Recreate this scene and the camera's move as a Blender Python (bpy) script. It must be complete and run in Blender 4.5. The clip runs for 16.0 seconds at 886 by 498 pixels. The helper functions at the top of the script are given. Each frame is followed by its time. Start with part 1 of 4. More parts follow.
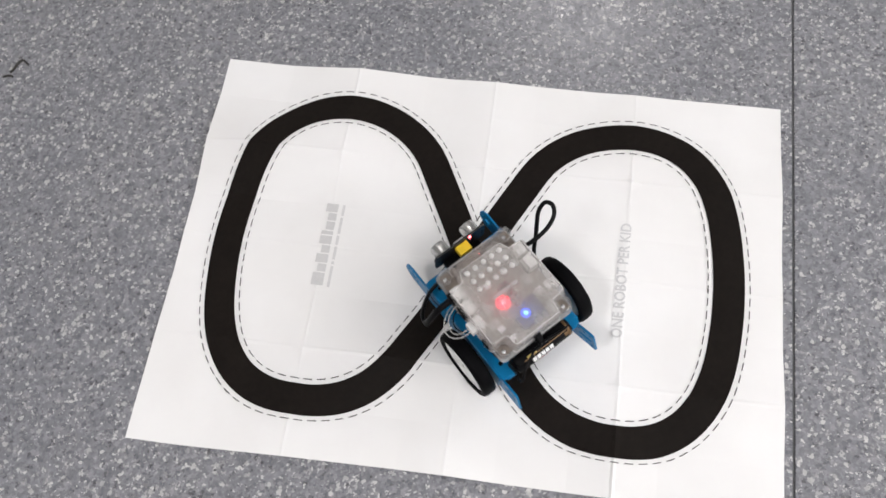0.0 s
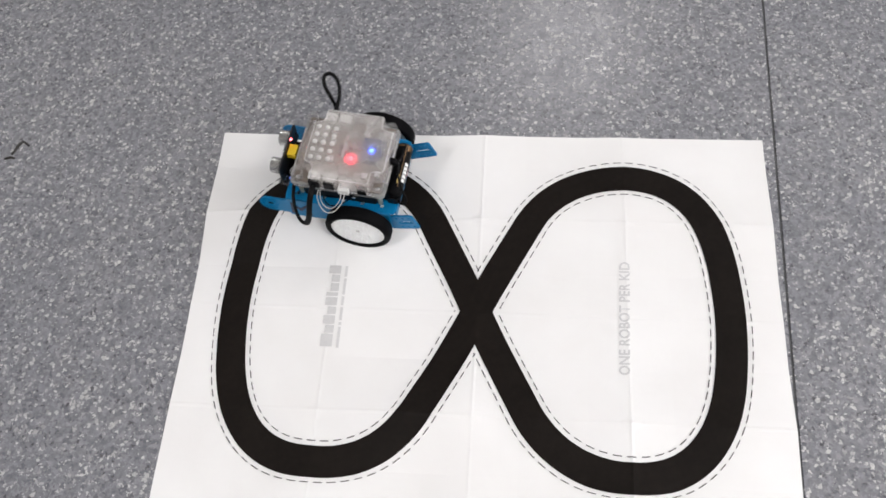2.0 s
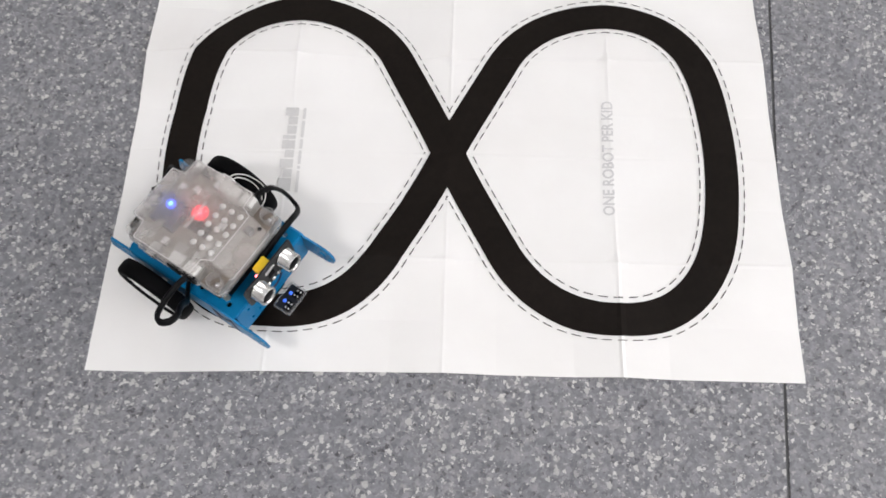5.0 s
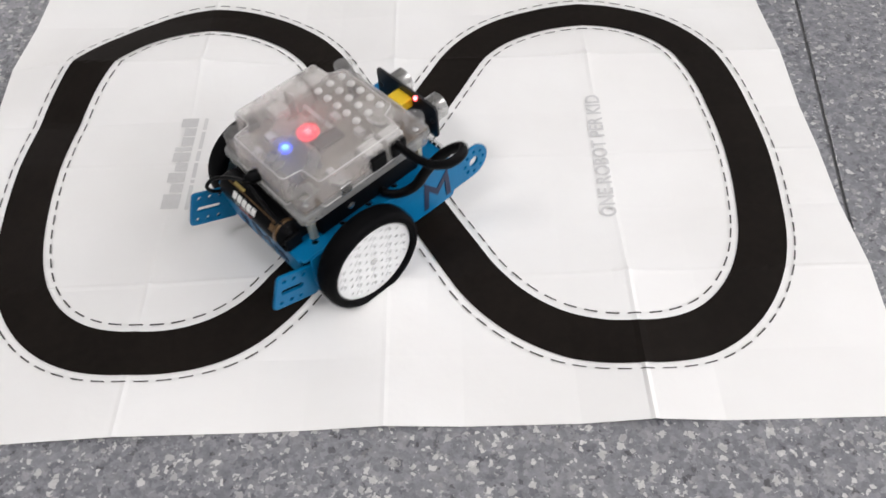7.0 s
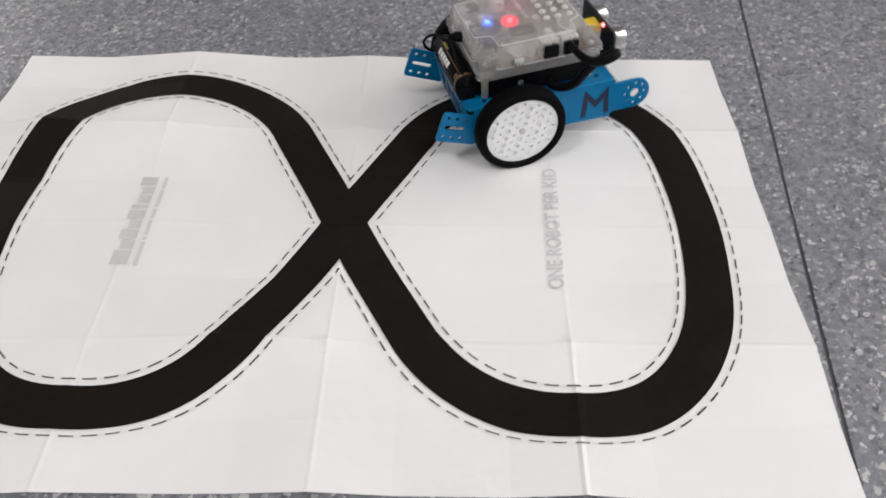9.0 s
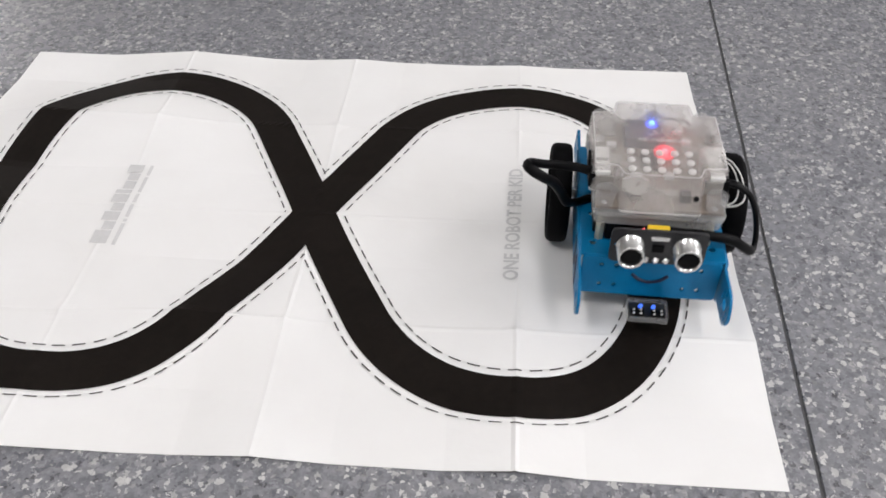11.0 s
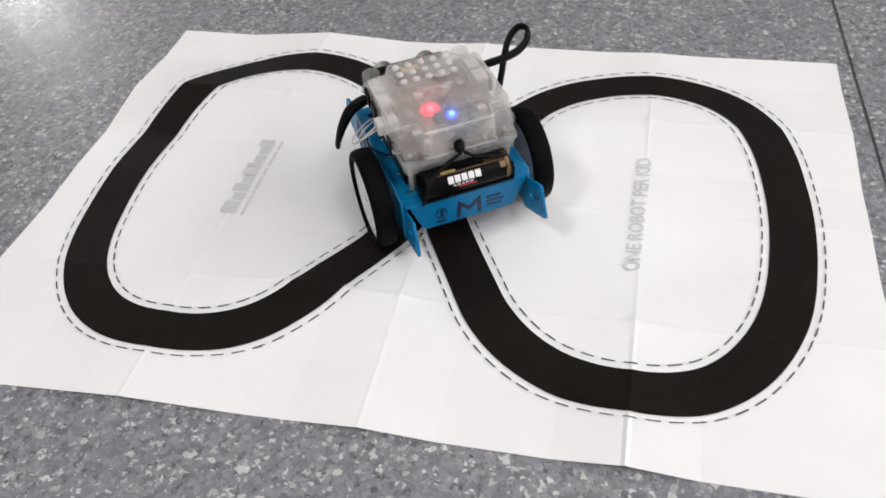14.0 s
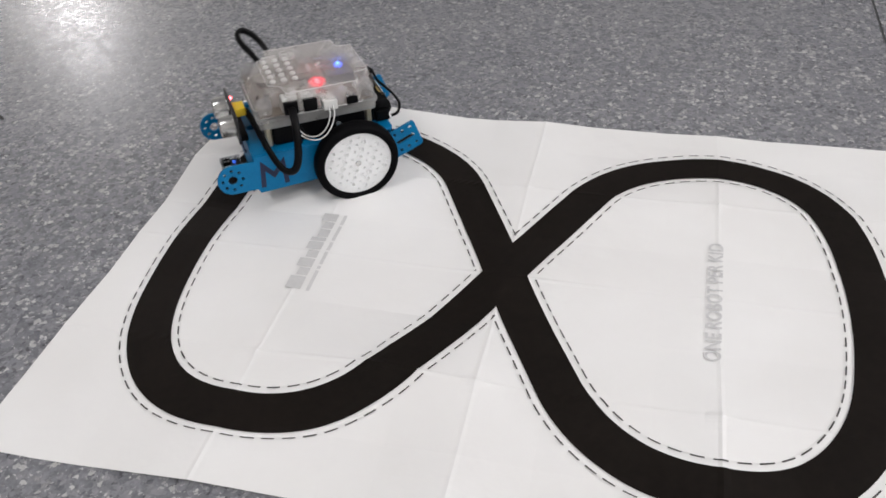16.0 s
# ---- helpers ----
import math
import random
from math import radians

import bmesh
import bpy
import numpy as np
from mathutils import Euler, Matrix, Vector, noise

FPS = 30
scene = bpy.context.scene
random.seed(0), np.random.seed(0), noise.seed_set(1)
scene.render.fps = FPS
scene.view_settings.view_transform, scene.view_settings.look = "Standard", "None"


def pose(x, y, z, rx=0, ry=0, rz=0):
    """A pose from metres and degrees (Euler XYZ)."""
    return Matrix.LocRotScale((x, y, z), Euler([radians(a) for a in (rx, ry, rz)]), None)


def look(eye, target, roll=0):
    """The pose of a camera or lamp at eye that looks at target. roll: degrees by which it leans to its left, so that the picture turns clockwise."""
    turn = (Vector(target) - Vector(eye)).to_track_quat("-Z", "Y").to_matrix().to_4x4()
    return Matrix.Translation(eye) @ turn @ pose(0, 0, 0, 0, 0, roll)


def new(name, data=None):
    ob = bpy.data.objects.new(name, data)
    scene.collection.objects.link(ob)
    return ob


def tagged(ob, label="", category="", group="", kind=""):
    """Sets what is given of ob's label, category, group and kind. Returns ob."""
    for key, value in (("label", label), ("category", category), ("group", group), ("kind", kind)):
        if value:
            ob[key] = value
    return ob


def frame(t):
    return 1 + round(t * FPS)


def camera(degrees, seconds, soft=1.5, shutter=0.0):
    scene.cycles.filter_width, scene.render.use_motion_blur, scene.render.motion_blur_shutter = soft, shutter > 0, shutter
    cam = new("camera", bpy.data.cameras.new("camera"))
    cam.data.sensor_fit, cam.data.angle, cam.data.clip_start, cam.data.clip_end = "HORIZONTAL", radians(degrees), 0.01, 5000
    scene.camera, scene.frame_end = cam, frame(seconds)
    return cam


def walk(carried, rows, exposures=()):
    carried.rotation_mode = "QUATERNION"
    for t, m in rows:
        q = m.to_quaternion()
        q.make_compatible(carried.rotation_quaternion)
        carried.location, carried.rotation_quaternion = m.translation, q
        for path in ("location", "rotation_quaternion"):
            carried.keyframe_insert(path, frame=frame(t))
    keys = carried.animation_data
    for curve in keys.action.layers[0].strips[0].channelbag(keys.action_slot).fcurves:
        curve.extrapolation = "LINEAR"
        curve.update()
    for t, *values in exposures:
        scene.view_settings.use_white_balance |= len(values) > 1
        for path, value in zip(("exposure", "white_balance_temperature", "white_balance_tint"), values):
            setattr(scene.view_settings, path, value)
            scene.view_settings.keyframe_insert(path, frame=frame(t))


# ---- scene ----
cam = camera(55.45, 16.0, soft=1.6, shutter=0.4)
PATH = [
    (0, (0.051, -0.297, 0.774), (-0.144, 0.442, -1.074), -7.3),
    (0.5, (0.058, -0.298, 0.781), (-0.143, 0.465, -1.057), -8.7),
    (1, (0.067, -0.3, 0.786), (-0.146, 0.497, -1.036), -10.3),
    (1.5, (0.064, -0.3, 0.787), (-0.131, 0.528, -1.023), -9.6),
    (2, (0.054, -0.302, 0.789), (-0.149, 0.549, -1.009), -9.4),
    (2.5, (0.048, -0.311, 0.789), (-0.154, 0.553, -1.004), -8.5),
    (3, (0.049, -0.314, 0.787), (-0.141, 0.54, -1.012), -8.0),
    (3.5, (0.052, -0.316, 0.788), (-0.111, 0.5, -1.031), -6.5),
    (4, (0.052, -0.323, 0.78), (-0.096, 0.47, -1.05), -5.5),
    (4.5, (0.044, -0.346, 0.744), (-0.067, 0.428, -1.096), -2.6),
    (4.7, (0.048, -0.356, 0.721), (-0.06, 0.394, -1.13), -2.2),
    (6.8, (0.09, -0.398, 0.434), (-0.074, 0.832, -1.135), -2.6),
    (7, (0.091, -0.397, 0.423), (-0.074, 0.839, -1.14), -2.2),
    (7.5, (0.1, -0.396, 0.412), (-0.089, 0.847, -1.143), -2.5),
    (8, (0.109, -0.4, 0.411), (-0.077, 0.882, -1.113), -2.0),
    (8.5, (0.108, -0.398, 0.413), (-0.065, 0.911, -1.089), -1.4),
    (9, (0.108, -0.403, 0.415), (-0.043, 0.979, -1.024), -0.3),
    (9.2, (0.108, -0.403, 0.416), (-0.033, 0.997, -1.005), 0.5),
    (11.5, (0.131, -0.436, 0.412), (-0.039, 0.988, -0.982), -1.3),
    (12, (0.129, -0.441, 0.405), (-0.06, 0.968, -1.002), -2.3),
    (12.5, (0.126, -0.44, 0.403), (-0.089, 0.957, -1.013), -3.6),
    (13, (0.121, -0.436, 0.402), (-0.121, 0.956, -1.014), -4.2),
    (13.5, (0.108, -0.429, 0.402), (-0.182, 0.959, -1.008), -4.9),
    (14, (0.104, -0.425, 0.403), (-0.233, 0.972, -0.988), -5.6),
    (14.5, (0.095, -0.418, 0.407), (-0.278, 1.019, -0.933), -4.9),
    (15, (0.084, -0.414, 0.408), (-0.3, 1.059, -0.889), -3.9),
    (15.5, (0.078, -0.41, 0.408), (-0.328, 1.067, -0.877), -3.8),
    (16, (0.08, -0.411, 0.409), (-0.34, 1.065, -0.874), -3.9),
]
walk(cam, [(t, look(eye, target, roll)) for t, eye, target, roll in PATH], exposures=[(0, 0.15), (4.5, 0.14), (7, 0.08), (8.5, 0.07), (9, -0.11), (9.2, -0.10), (11.5, 0.11), (14, 0.08), (14.5, -0.12), (15, -0.13), (16, -0.11)])

# ---- world and light ----
world = bpy.data.worlds.new("world")
scene.world = world
world.use_nodes = True
wn = world.node_tree
sky = wn.nodes.new("ShaderNodeTexSky")
sky.sky_type, sky.sun_disc = "NISHITA", False
sky.sun_elevation, sky.sun_rotation = radians(35), radians(60)
wn.links.new(sky.outputs[0], wn.nodes["Background"].inputs[0])
wn.nodes["Background"].inputs[1].default_value = 0.1


def area_lamp(name, eye, target, w, h, watts, colour):
    data = bpy.data.lights.new(name, "AREA")
    data.shape, data.size, data.size_y, data.energy, data.color = "RECTANGLE", w, h, watts, colour
    ob = new(name, data)
    ob.matrix_basis = look(eye, target)
    return ob


DAY = (1.0, 0.970, 0.982)
ROOM_W, ROOM_E, ROOM_S, ROOM_N, ROOM_H = -5.9, 2.9, -3.2, 6.9, 2.8
# daylight from the east, through two unseen window openings assumed in the east wall
WINDOWS = [(-2.4, -0.2), (0.4, 2.6)]
for y0, y1 in WINDOWS:
    area_lamp("window_light", (ROOM_E - 0.02, (y0 + y1) / 2, 1.65), (0, (y0 + y1) / 2, 0.9), y1 - y0 - 0.1, 1.4, 45, DAY)
# unseen ceiling panels: first two placed by floor glare, last two added as fill
PANELS = [(-5.19, 6.07, 66), (0.2, 2.6, 5.5), (-1.2, -1.3, 32), (1.3, -1.3, 21)]
for x, y, watts in PANELS:
    area_lamp("panel_light", (x, y, ROOM_H - 0.07), (x, y, 0), 0.56, 0.56, watts, DAY)


# ---- materials ----
def material(name, base, rough=0.5, metal=0.0, spec=0.5):
    m = bpy.data.materials.new(name)
    m.use_nodes = True
    b = m.node_tree.nodes["Principled BSDF"]
    b.inputs["Base Color"].default_value = (*base, 1)
    b.inputs["Roughness"].default_value = rough
    b.inputs["Metallic"].default_value = metal
    b.inputs["Specular IOR Level"].default_value = spec
    return m


def node(m, kind, **values):
    n = m.node_tree.nodes.new(kind)
    for key, value in values.items():
        n.inputs[key.replace("_", " ")].default_value = value
    return n


def link(m, a, b):
    m.node_tree.links.new(a, b)


def coords(m):
    return node(m, "ShaderNodeTexCoord").outputs["Object"]


def ramp(m, source, stops):
    r = node(m, "ShaderNodeValToRGB")
    e = r.color_ramp.elements
    while len(e) < len(stops):
        e.new(0.5)
    for i, (at, c) in enumerate(stops):
        e[i].position, e[i].color = at, (*c, 1)
    link(m, source, r.inputs[0])
    return r.outputs[0]


def worn(name, base, rough=0.5, metal=0.0, scale=60.0, amount=0.15, bump=0.0, spec=0.5):
    """A plain surface whose colour and gloss vary a little at two scales."""
    m = material(name, base, rough, metal, spec)
    b = m.node_tree.nodes["Principled BSDF"]
    co = coords(m)
    n1 = node(m, "ShaderNodeTexNoise", Scale=scale, Detail=4.0)
    n2 = node(m, "ShaderNodeTexNoise", Scale=scale * 9, Detail=2.0)
    for n in (n1, n2):
        link(m, co, n.inputs["Vector"])
    add = node(m, "ShaderNodeMath")
    link(m, n1.outputs[0], add.inputs[0])
    link(m, n2.outputs[0], add.inputs[1])
    half = node(m, "ShaderNodeMath")
    half.operation = "MULTIPLY"
    link(m, add.outputs[0], half.inputs[0])
    half.inputs[1].default_value = 0.5
    lo = tuple(c * (1 - amount) for c in base)
    hi = tuple(min(1, c * (1 + amount)) for c in base)
    link(m, ramp(m, half.outputs[0], [(0.3, lo), (0.7, hi)]), b.inputs["Base Color"])
    rr = node(m, "ShaderNodeMapRange")
    rr.inputs["To Min"].default_value = max(0.03, rough - 0.08)
    rr.inputs["To Max"].default_value = min(1, rough + 0.08)
    link(m, n1.outputs[0], rr.inputs["Value"])
    link(m, rr.outputs[0], b.inputs["Roughness"])
    if bump:
        bp = node(m, "ShaderNodeBump", Strength=bump, Distance=0.0006)
        link(m, n2.outputs[0], bp.inputs["Height"])
        link(m, bp.outputs[0], b.inputs["Normal"])
    return m


def floor_material():
    """Grey chip floor covering: mottled ground, pale chips of two sizes, a few dark ones."""
    m = material("chip_floor", (0.25, 0.25, 0.26), 0.33)
    b = m.node_tree.nodes["Principled BSDF"]
    co = coords(m)

    def maths(op, x, y):
        n = node(m, "ShaderNodeMath")
        n.operation = op
        for i, v in enumerate((x, y)):
            if isinstance(v, float):
                n.inputs[i].default_value = v
            else:
                link(m, v, n.inputs[i])
        return n.outputs[0]

    def blend(fac, x, y, kind="MIX"):
        n = node(m, "ShaderNodeMix")
        n.data_type, n.blend_type = "RGBA", kind
        if isinstance(fac, float):
            n.inputs[0].default_value = fac
        else:
            link(m, fac, n.inputs[0])
        link(m, x, n.inputs[6])
        link(m, y, n.inputs[7])
        return n.outputs[2]

    warp = node(m, "ShaderNodeTexNoise", Scale=330.0, Detail=2.0)
    link(m, co, warp.inputs["Vector"])
    grow = node(m, "ShaderNodeVectorMath")
    grow.operation = "SCALE"
    grow.inputs[3].default_value = 0.0065
    link(m, warp.outputs["Color"], grow.inputs[0])
    moved = node(m, "ShaderNodeVectorMath")
    link(m, co, moved.inputs[0])
    link(m, grow.outputs[0], moved.inputs[1])
    moved = moved.outputs[0]
    # ground
    fine = node(m, "ShaderNodeTexNoise", Scale=260.0, Detail=4.0, Roughness=0.65)
    link(m, co, fine.inputs["Vector"])
    ground = ramp(m, fine.outputs[0], [(0.28, (0.10, 0.102, 0.114)), (0.5, (0.19, 0.194, 0.212)), (0.72, (0.29, 0.293, 0.31))])
    cells = node(m, "ShaderNodeTexVoronoi", Scale=260.0)
    link(m, moved, cells.inputs["Vector"])
    sep = node(m, "ShaderNodeSeparateColor")
    link(m, cells.outputs["Color"], sep.inputs[0])
    colour = blend(0.5, ground, ramp(m, sep.outputs[0], FLOOR_CHIPS))
    # chips: the cores of some cells
    for scale, reach, share in ((320.0, 0.62, 0.5), (190.0, 0.52, 0.57)):
        v = node(m, "ShaderNodeTexVoronoi", Scale=scale)
        link(m, moved, v.inputs["Vector"])
        c = node(m, "ShaderNodeSeparateColor")
        link(m, v.outputs["Color"], c.inputs[0])
        core = maths("LESS_THAN", v.outputs["Distance"], maths("MULTIPLY", c.outputs[1], reach))
        on = maths("MULTIPLY", core, maths("GREATER_THAN", c.outputs[0], share))
        colour = blend(maths("MULTIPLY", on, 0.77), colour, ramp(m, c.outputs[2], FLOOR_FLECKS))
    big = node(m, "ShaderNodeTexNoise", Scale=3.0, Detail=5.0)
    link(m, co, big.inputs["Vector"])
    tone = ramp(m, big.outputs[0], [(0.3, (0.9, 0.9, 0.91)), (0.7, (1.06, 1.05, 1.04))])
    link(m, blend(1.0, colour, tone, "MULTIPLY"), b.inputs["Base Color"])
    rr = node(m, "ShaderNodeMapRange")
    rr.inputs["To Min"].default_value, rr.inputs["To Max"].default_value = 0.17, 0.38
    link(m, sep.outputs[1], rr.inputs["Value"])
    link(m, rr.outputs[0], b.inputs["Roughness"])
    bp = node(m, "ShaderNodeBump", Strength=0.2, Distance=0.0004)
    link(m, warp.outputs[0], bp.inputs["Height"])
    link(m, bp.outputs[0], b.inputs["Normal"])
    return m


FLOOR_CHIPS = [(0.0, (0.105, 0.107, 0.12)), (0.35, (0.18, 0.184, 0.202)), (0.7, (0.23, 0.234, 0.248)), (1.0, (0.31, 0.311, 0.318))]
FLOOR_FLECKS = [(0.0, (0.06, 0.06, 0.065)), (0.2, (0.09, 0.09, 0.095)), (0.22, (0.30, 0.30, 0.298)), (1.0, (0.66, 0.655, 0.64))]


def paper_material():
    m = material("paper", (0.8, 0.8, 0.79), 0.42, 0, 0.45)
    b = m.node_tree.nodes["Principled BSDF"]
    co = coords(m)
    n1 = node(m, "ShaderNodeTexNoise", Scale=9.0, Detail=4.0)
    n2 = node(m, "ShaderNodeTexNoise", Scale=900.0, Detail=2.0)
    n3 = node(m, "ShaderNodeTexNoise", Scale=35.0, Detail=3.0)
    for n in (n1, n2, n3):
        link(m, co, n.inputs["Vector"])
    link(m, ramp(m, n1.outputs[0], [(0.3, (0.76, 0.755, 0.74)), (0.7, (0.81, 0.81, 0.8))]), b.inputs["Base Color"])
    b1 = node(m, "ShaderNodeBump", Strength=0.1, Distance=0.0003)
    b2 = node(m, "ShaderNodeBump", Strength=0.35, Distance=0.002)
    link(m, n2.outputs[0], b1.inputs["Height"])
    link(m, n3.outputs[0], b2.inputs["Height"])
    link(m, b2.outputs[0], b1.inputs["Normal"])
    link(m, b1.outputs[0], b.inputs["Normal"])
    return m


def frosted(name, clear, tint):
    """Frosted clear plastic: part see-through, part milky."""
    m = bpy.data.materials.new(name)
    m.use_nodes = True
    nt = m.node_tree
    b = nt.nodes["Principled BSDF"]
    b.inputs["Base Color"].default_value = (*tint, 1)
    b.inputs["Roughness"].default_value = 0.13
    co = coords(m)
    n = node(m, "ShaderNodeTexNoise", Scale=160.0, Detail=3.0)
    link(m, co, n.inputs["Vector"])
    bp = node(m, "ShaderNodeBump", Strength=0.15, Distance=0.0004)
    link(m, n.outputs[0], bp.inputs["Height"])
    link(m, bp.outputs[0], b.inputs["Normal"])
    tl = node(m, "ShaderNodeBsdfTranslucent", Color=(*tint, 1))
    milky = node(m, "ShaderNodeMixShader", Fac=0.5)
    link(m, b.outputs[0], milky.inputs[1])
    link(m, tl.outputs[0], milky.inputs[2])
    tr = node(m, "ShaderNodeBsdfTransparent", Color=(0.95, 0.95, 0.95, 1))
    mix = node(m, "ShaderNodeMixShader", Fac=clear)
    cloud = node(m, "ShaderNodeTexNoise", Scale=55.0, Detail=4.0, Roughness=0.6)
    link(m, co, cloud.inputs["Vector"])
    span = node(m, "ShaderNodeMapRange")
    span.inputs["From Min"].default_value, span.inputs["From Max"].default_value = 0.3, 0.7
    span.inputs["To Min"].default_value, span.inputs["To Max"].default_value = clear - 0.07, min(0.95, clear + 0.05)
    link(m, cloud.outputs[0], span.inputs["Value"])
    link(m, span.outputs[0], mix.inputs[0])
    link(m, milky.outputs[0], mix.inputs[1])
    link(m, tr.outputs[0], mix.inputs[2])
    link(m, mix.outputs[0], nt.nodes["Material Output"].inputs[0])
    return m


def halo(name, colour, strength, clear):
    """The soft shine of a small light inside milky plastic."""
    m = bpy.data.materials.new(name)
    m.use_nodes = True
    em = node(m, "ShaderNodeEmission", Color=(*colour, 1), Strength=strength)
    tr = node(m, "ShaderNodeBsdfTransparent")
    mix = node(m, "ShaderNodeMixShader", Fac=clear)
    link(m, em.outputs[0], mix.inputs[1])
    link(m, tr.outputs[0], mix.inputs[2])
    link(m, mix.outputs[0], m.node_tree.nodes["Material Output"].inputs[0])
    return m


def glow(name, colour, strength):
    m = material(name, colour, 0.4)
    b = m.node_tree.nodes["Principled BSDF"]
    b.inputs["Emission Color"].default_value = (*colour, 1)
    b.inputs["Emission Strength"].default_value = strength
    return m


FLOOR = floor_material()
PAPER = paper_material()
PRINT = worn("black_print", (0.0085, 0.0064, 0.0052), 0.55, 0, 20, 0.3, 0, 0.09)
DASH = worn("grey_print", (0.05, 0.048, 0.046), 0.5, 0, 40, 0.3)
GREY_INK = worn("pale_grey_ink", (0.58, 0.58, 0.58), 0.5, 0, 40, 0.08)
PALE_INK = worn("paler_grey_ink", (0.56, 0.56, 0.555), 0.5, 0, 40, 0.06)
PALER_INK = worn("faint_grey_ink", (0.61, 0.61, 0.605), 0.5, 0, 40, 0.06)
SEAM = worn("seam_filler", (0.1, 0.102, 0.105), 0.6, 0, 30, 0.2)
SCUFF = worn("dark_scuff", (0.03, 0.028, 0.026), 0.8, 0, 200, 0.4)
BLUE = worn("blue_anodised_metal", (0.0005, 0.150, 0.335), 0.36, 0.1, 90, 0.12, 0.1, 0.22)
NAVY = worn("navy_mark", (0.002, 0.009, 0.045), 0.5, 0, 90, 0.1)
RUBBER = worn("black_rubber", (0.0025, 0.0025, 0.003), 0.6, 0, 120, 0.25, 0.15, 0.05)
RIM = worn("white_plastic", (0.78, 0.79, 0.79), 0.35, 0, 150, 0.05)
BLACK = worn("black_plastic", (0.003, 0.003, 0.0035), 0.38, 0, 120, 0.25, 0, 0.07)
CABLE = worn("black_cable", (0.003, 0.003, 0.0035), 0.42, 0, 200, 0.3, 0, 0.1)
BOARD = worn("grey_circuit_board", (0.185, 0.155, 0.13), 0.45, 0, 180, 0.3)
SENSOR_BOARD = worn("black_circuit_board", (0.01, 0.01, 0.012), 0.4, 0, 200, 0.3)
STEEL = worn("bright_metal", (0.62, 0.62, 0.61), 0.25, 0.9, 200, 0.08)
BRASS = worn("pale_brass", (0.55, 0.5, 0.38), 0.35, 0.7, 200, 0.1)
COMPONENT = worn("grey_component", (0.32, 0.31, 0.29), 0.4, 0.2, 200, 0.2)
YELLOW = worn("yellow_plastic", (0.75, 0.52, 0.02), 0.4, 0, 120, 0.08)
WHITE = worn("white_connector", (0.6, 0.6, 0.585), 0.4, 0, 150, 0.06)
GOLD = worn("copper_label", (0.16, 0.095, 0.045), 0.3, 0.6, 150, 0.12)
YELLOW_FOIL = worn("gold_foil", (0.5, 0.38, 0.12), 0.3, 0.5, 150, 0.12)
RED_INK = worn("red_label", (0.45, 0.025, 0.02), 0.45, 0, 150, 0.1)
PALE_LABEL = worn("white_label", (0.75, 0.75, 0.74), 0.45, 0, 150, 0.06)
LID = frosted("frosted_plastic", 0.765, (0.95, 0.925, 0.895))
FAINT = frosted("faint_plastic", 0.72, (0.9, 0.9, 0.9))
BUMP = frosted("clear_bump", 0.4, (0.92, 0.92, 0.91))
# milkier plastic that paints the highlight on the lid's edges
EDGE_GLINT = frosted("edge_glint", 0.55, (0.92, 0.92, 0.91))
GUARD = frosted("clear_guard", 0.8, (0.7, 0.7, 0.7))
TRAY = frosted("clear_plastic", 0.66, (0.7, 0.7, 0.69))
RED_GLOW = glow("red_light", (1.0, 0.12, 0.14), 8)
RED_HALO = halo("red_halo", (1.0, 0.02, 0.06), 2.4, 0.72)
BLUE_HALO = halo("blue_halo", (0.03, 0.09, 1.0), 2.6, 0.70)
BLUE_GLOW = glow("blue_light", (0.06, 0.2, 1.0), 9)
DIM_BLUE = glow("dim_blue_light", (0.05, 0.16, 0.9), 0.9)
PANEL_GLOW = glow("lit_diffuser", (1.0, 0.96, 0.94), 3)
WALL = worn("wall_paint", (0.7, 0.69, 0.66), 0.8, 0, 2, 0.04)
CEILING = worn("ceiling_paint", (0.8, 0.8, 0.79), 0.85, 0, 2, 0.03)


# ---- mesh helpers ----
def part(name, bm, mat, parent=None, label="", smooth=False):
    me = bpy.data.meshes.new(name)
    bm.to_mesh(me)
    bm.free()
    me.materials.append(mat)
    if smooth:
        for p in me.polygons:
            p.use_smooth = True
    ob = new(name, me)
    if parent:
        ob.parent = parent
    if label:
        tagged(ob, label)
    return ob


def box_bm(x0, x1, y0, y1, z0, z1, bevel=0.0, segments=2):
    bm = bmesh.new()
    bmesh.ops.create_cube(bm, size=1, matrix=Matrix.Translation(((x0 + x1) / 2, (y0 + y1) / 2, (z0 + z1) / 2)) @ Matrix.Diagonal((x1 - x0, y1 - y0, z1 - z0, 1)))
    if bevel:
        bmesh.ops.bevel(bm, geom=bm.edges[:], offset=bevel, segments=segments, affect="EDGES", profile=0.5)
    return bm


def merge(bm, other, m=Matrix()):
    other.transform(m)
    me = bpy.data.meshes.new("tmp")
    other.to_mesh(me)
    other.free()
    bm.from_mesh(me)
    bpy.data.meshes.remove(me)
    return bm


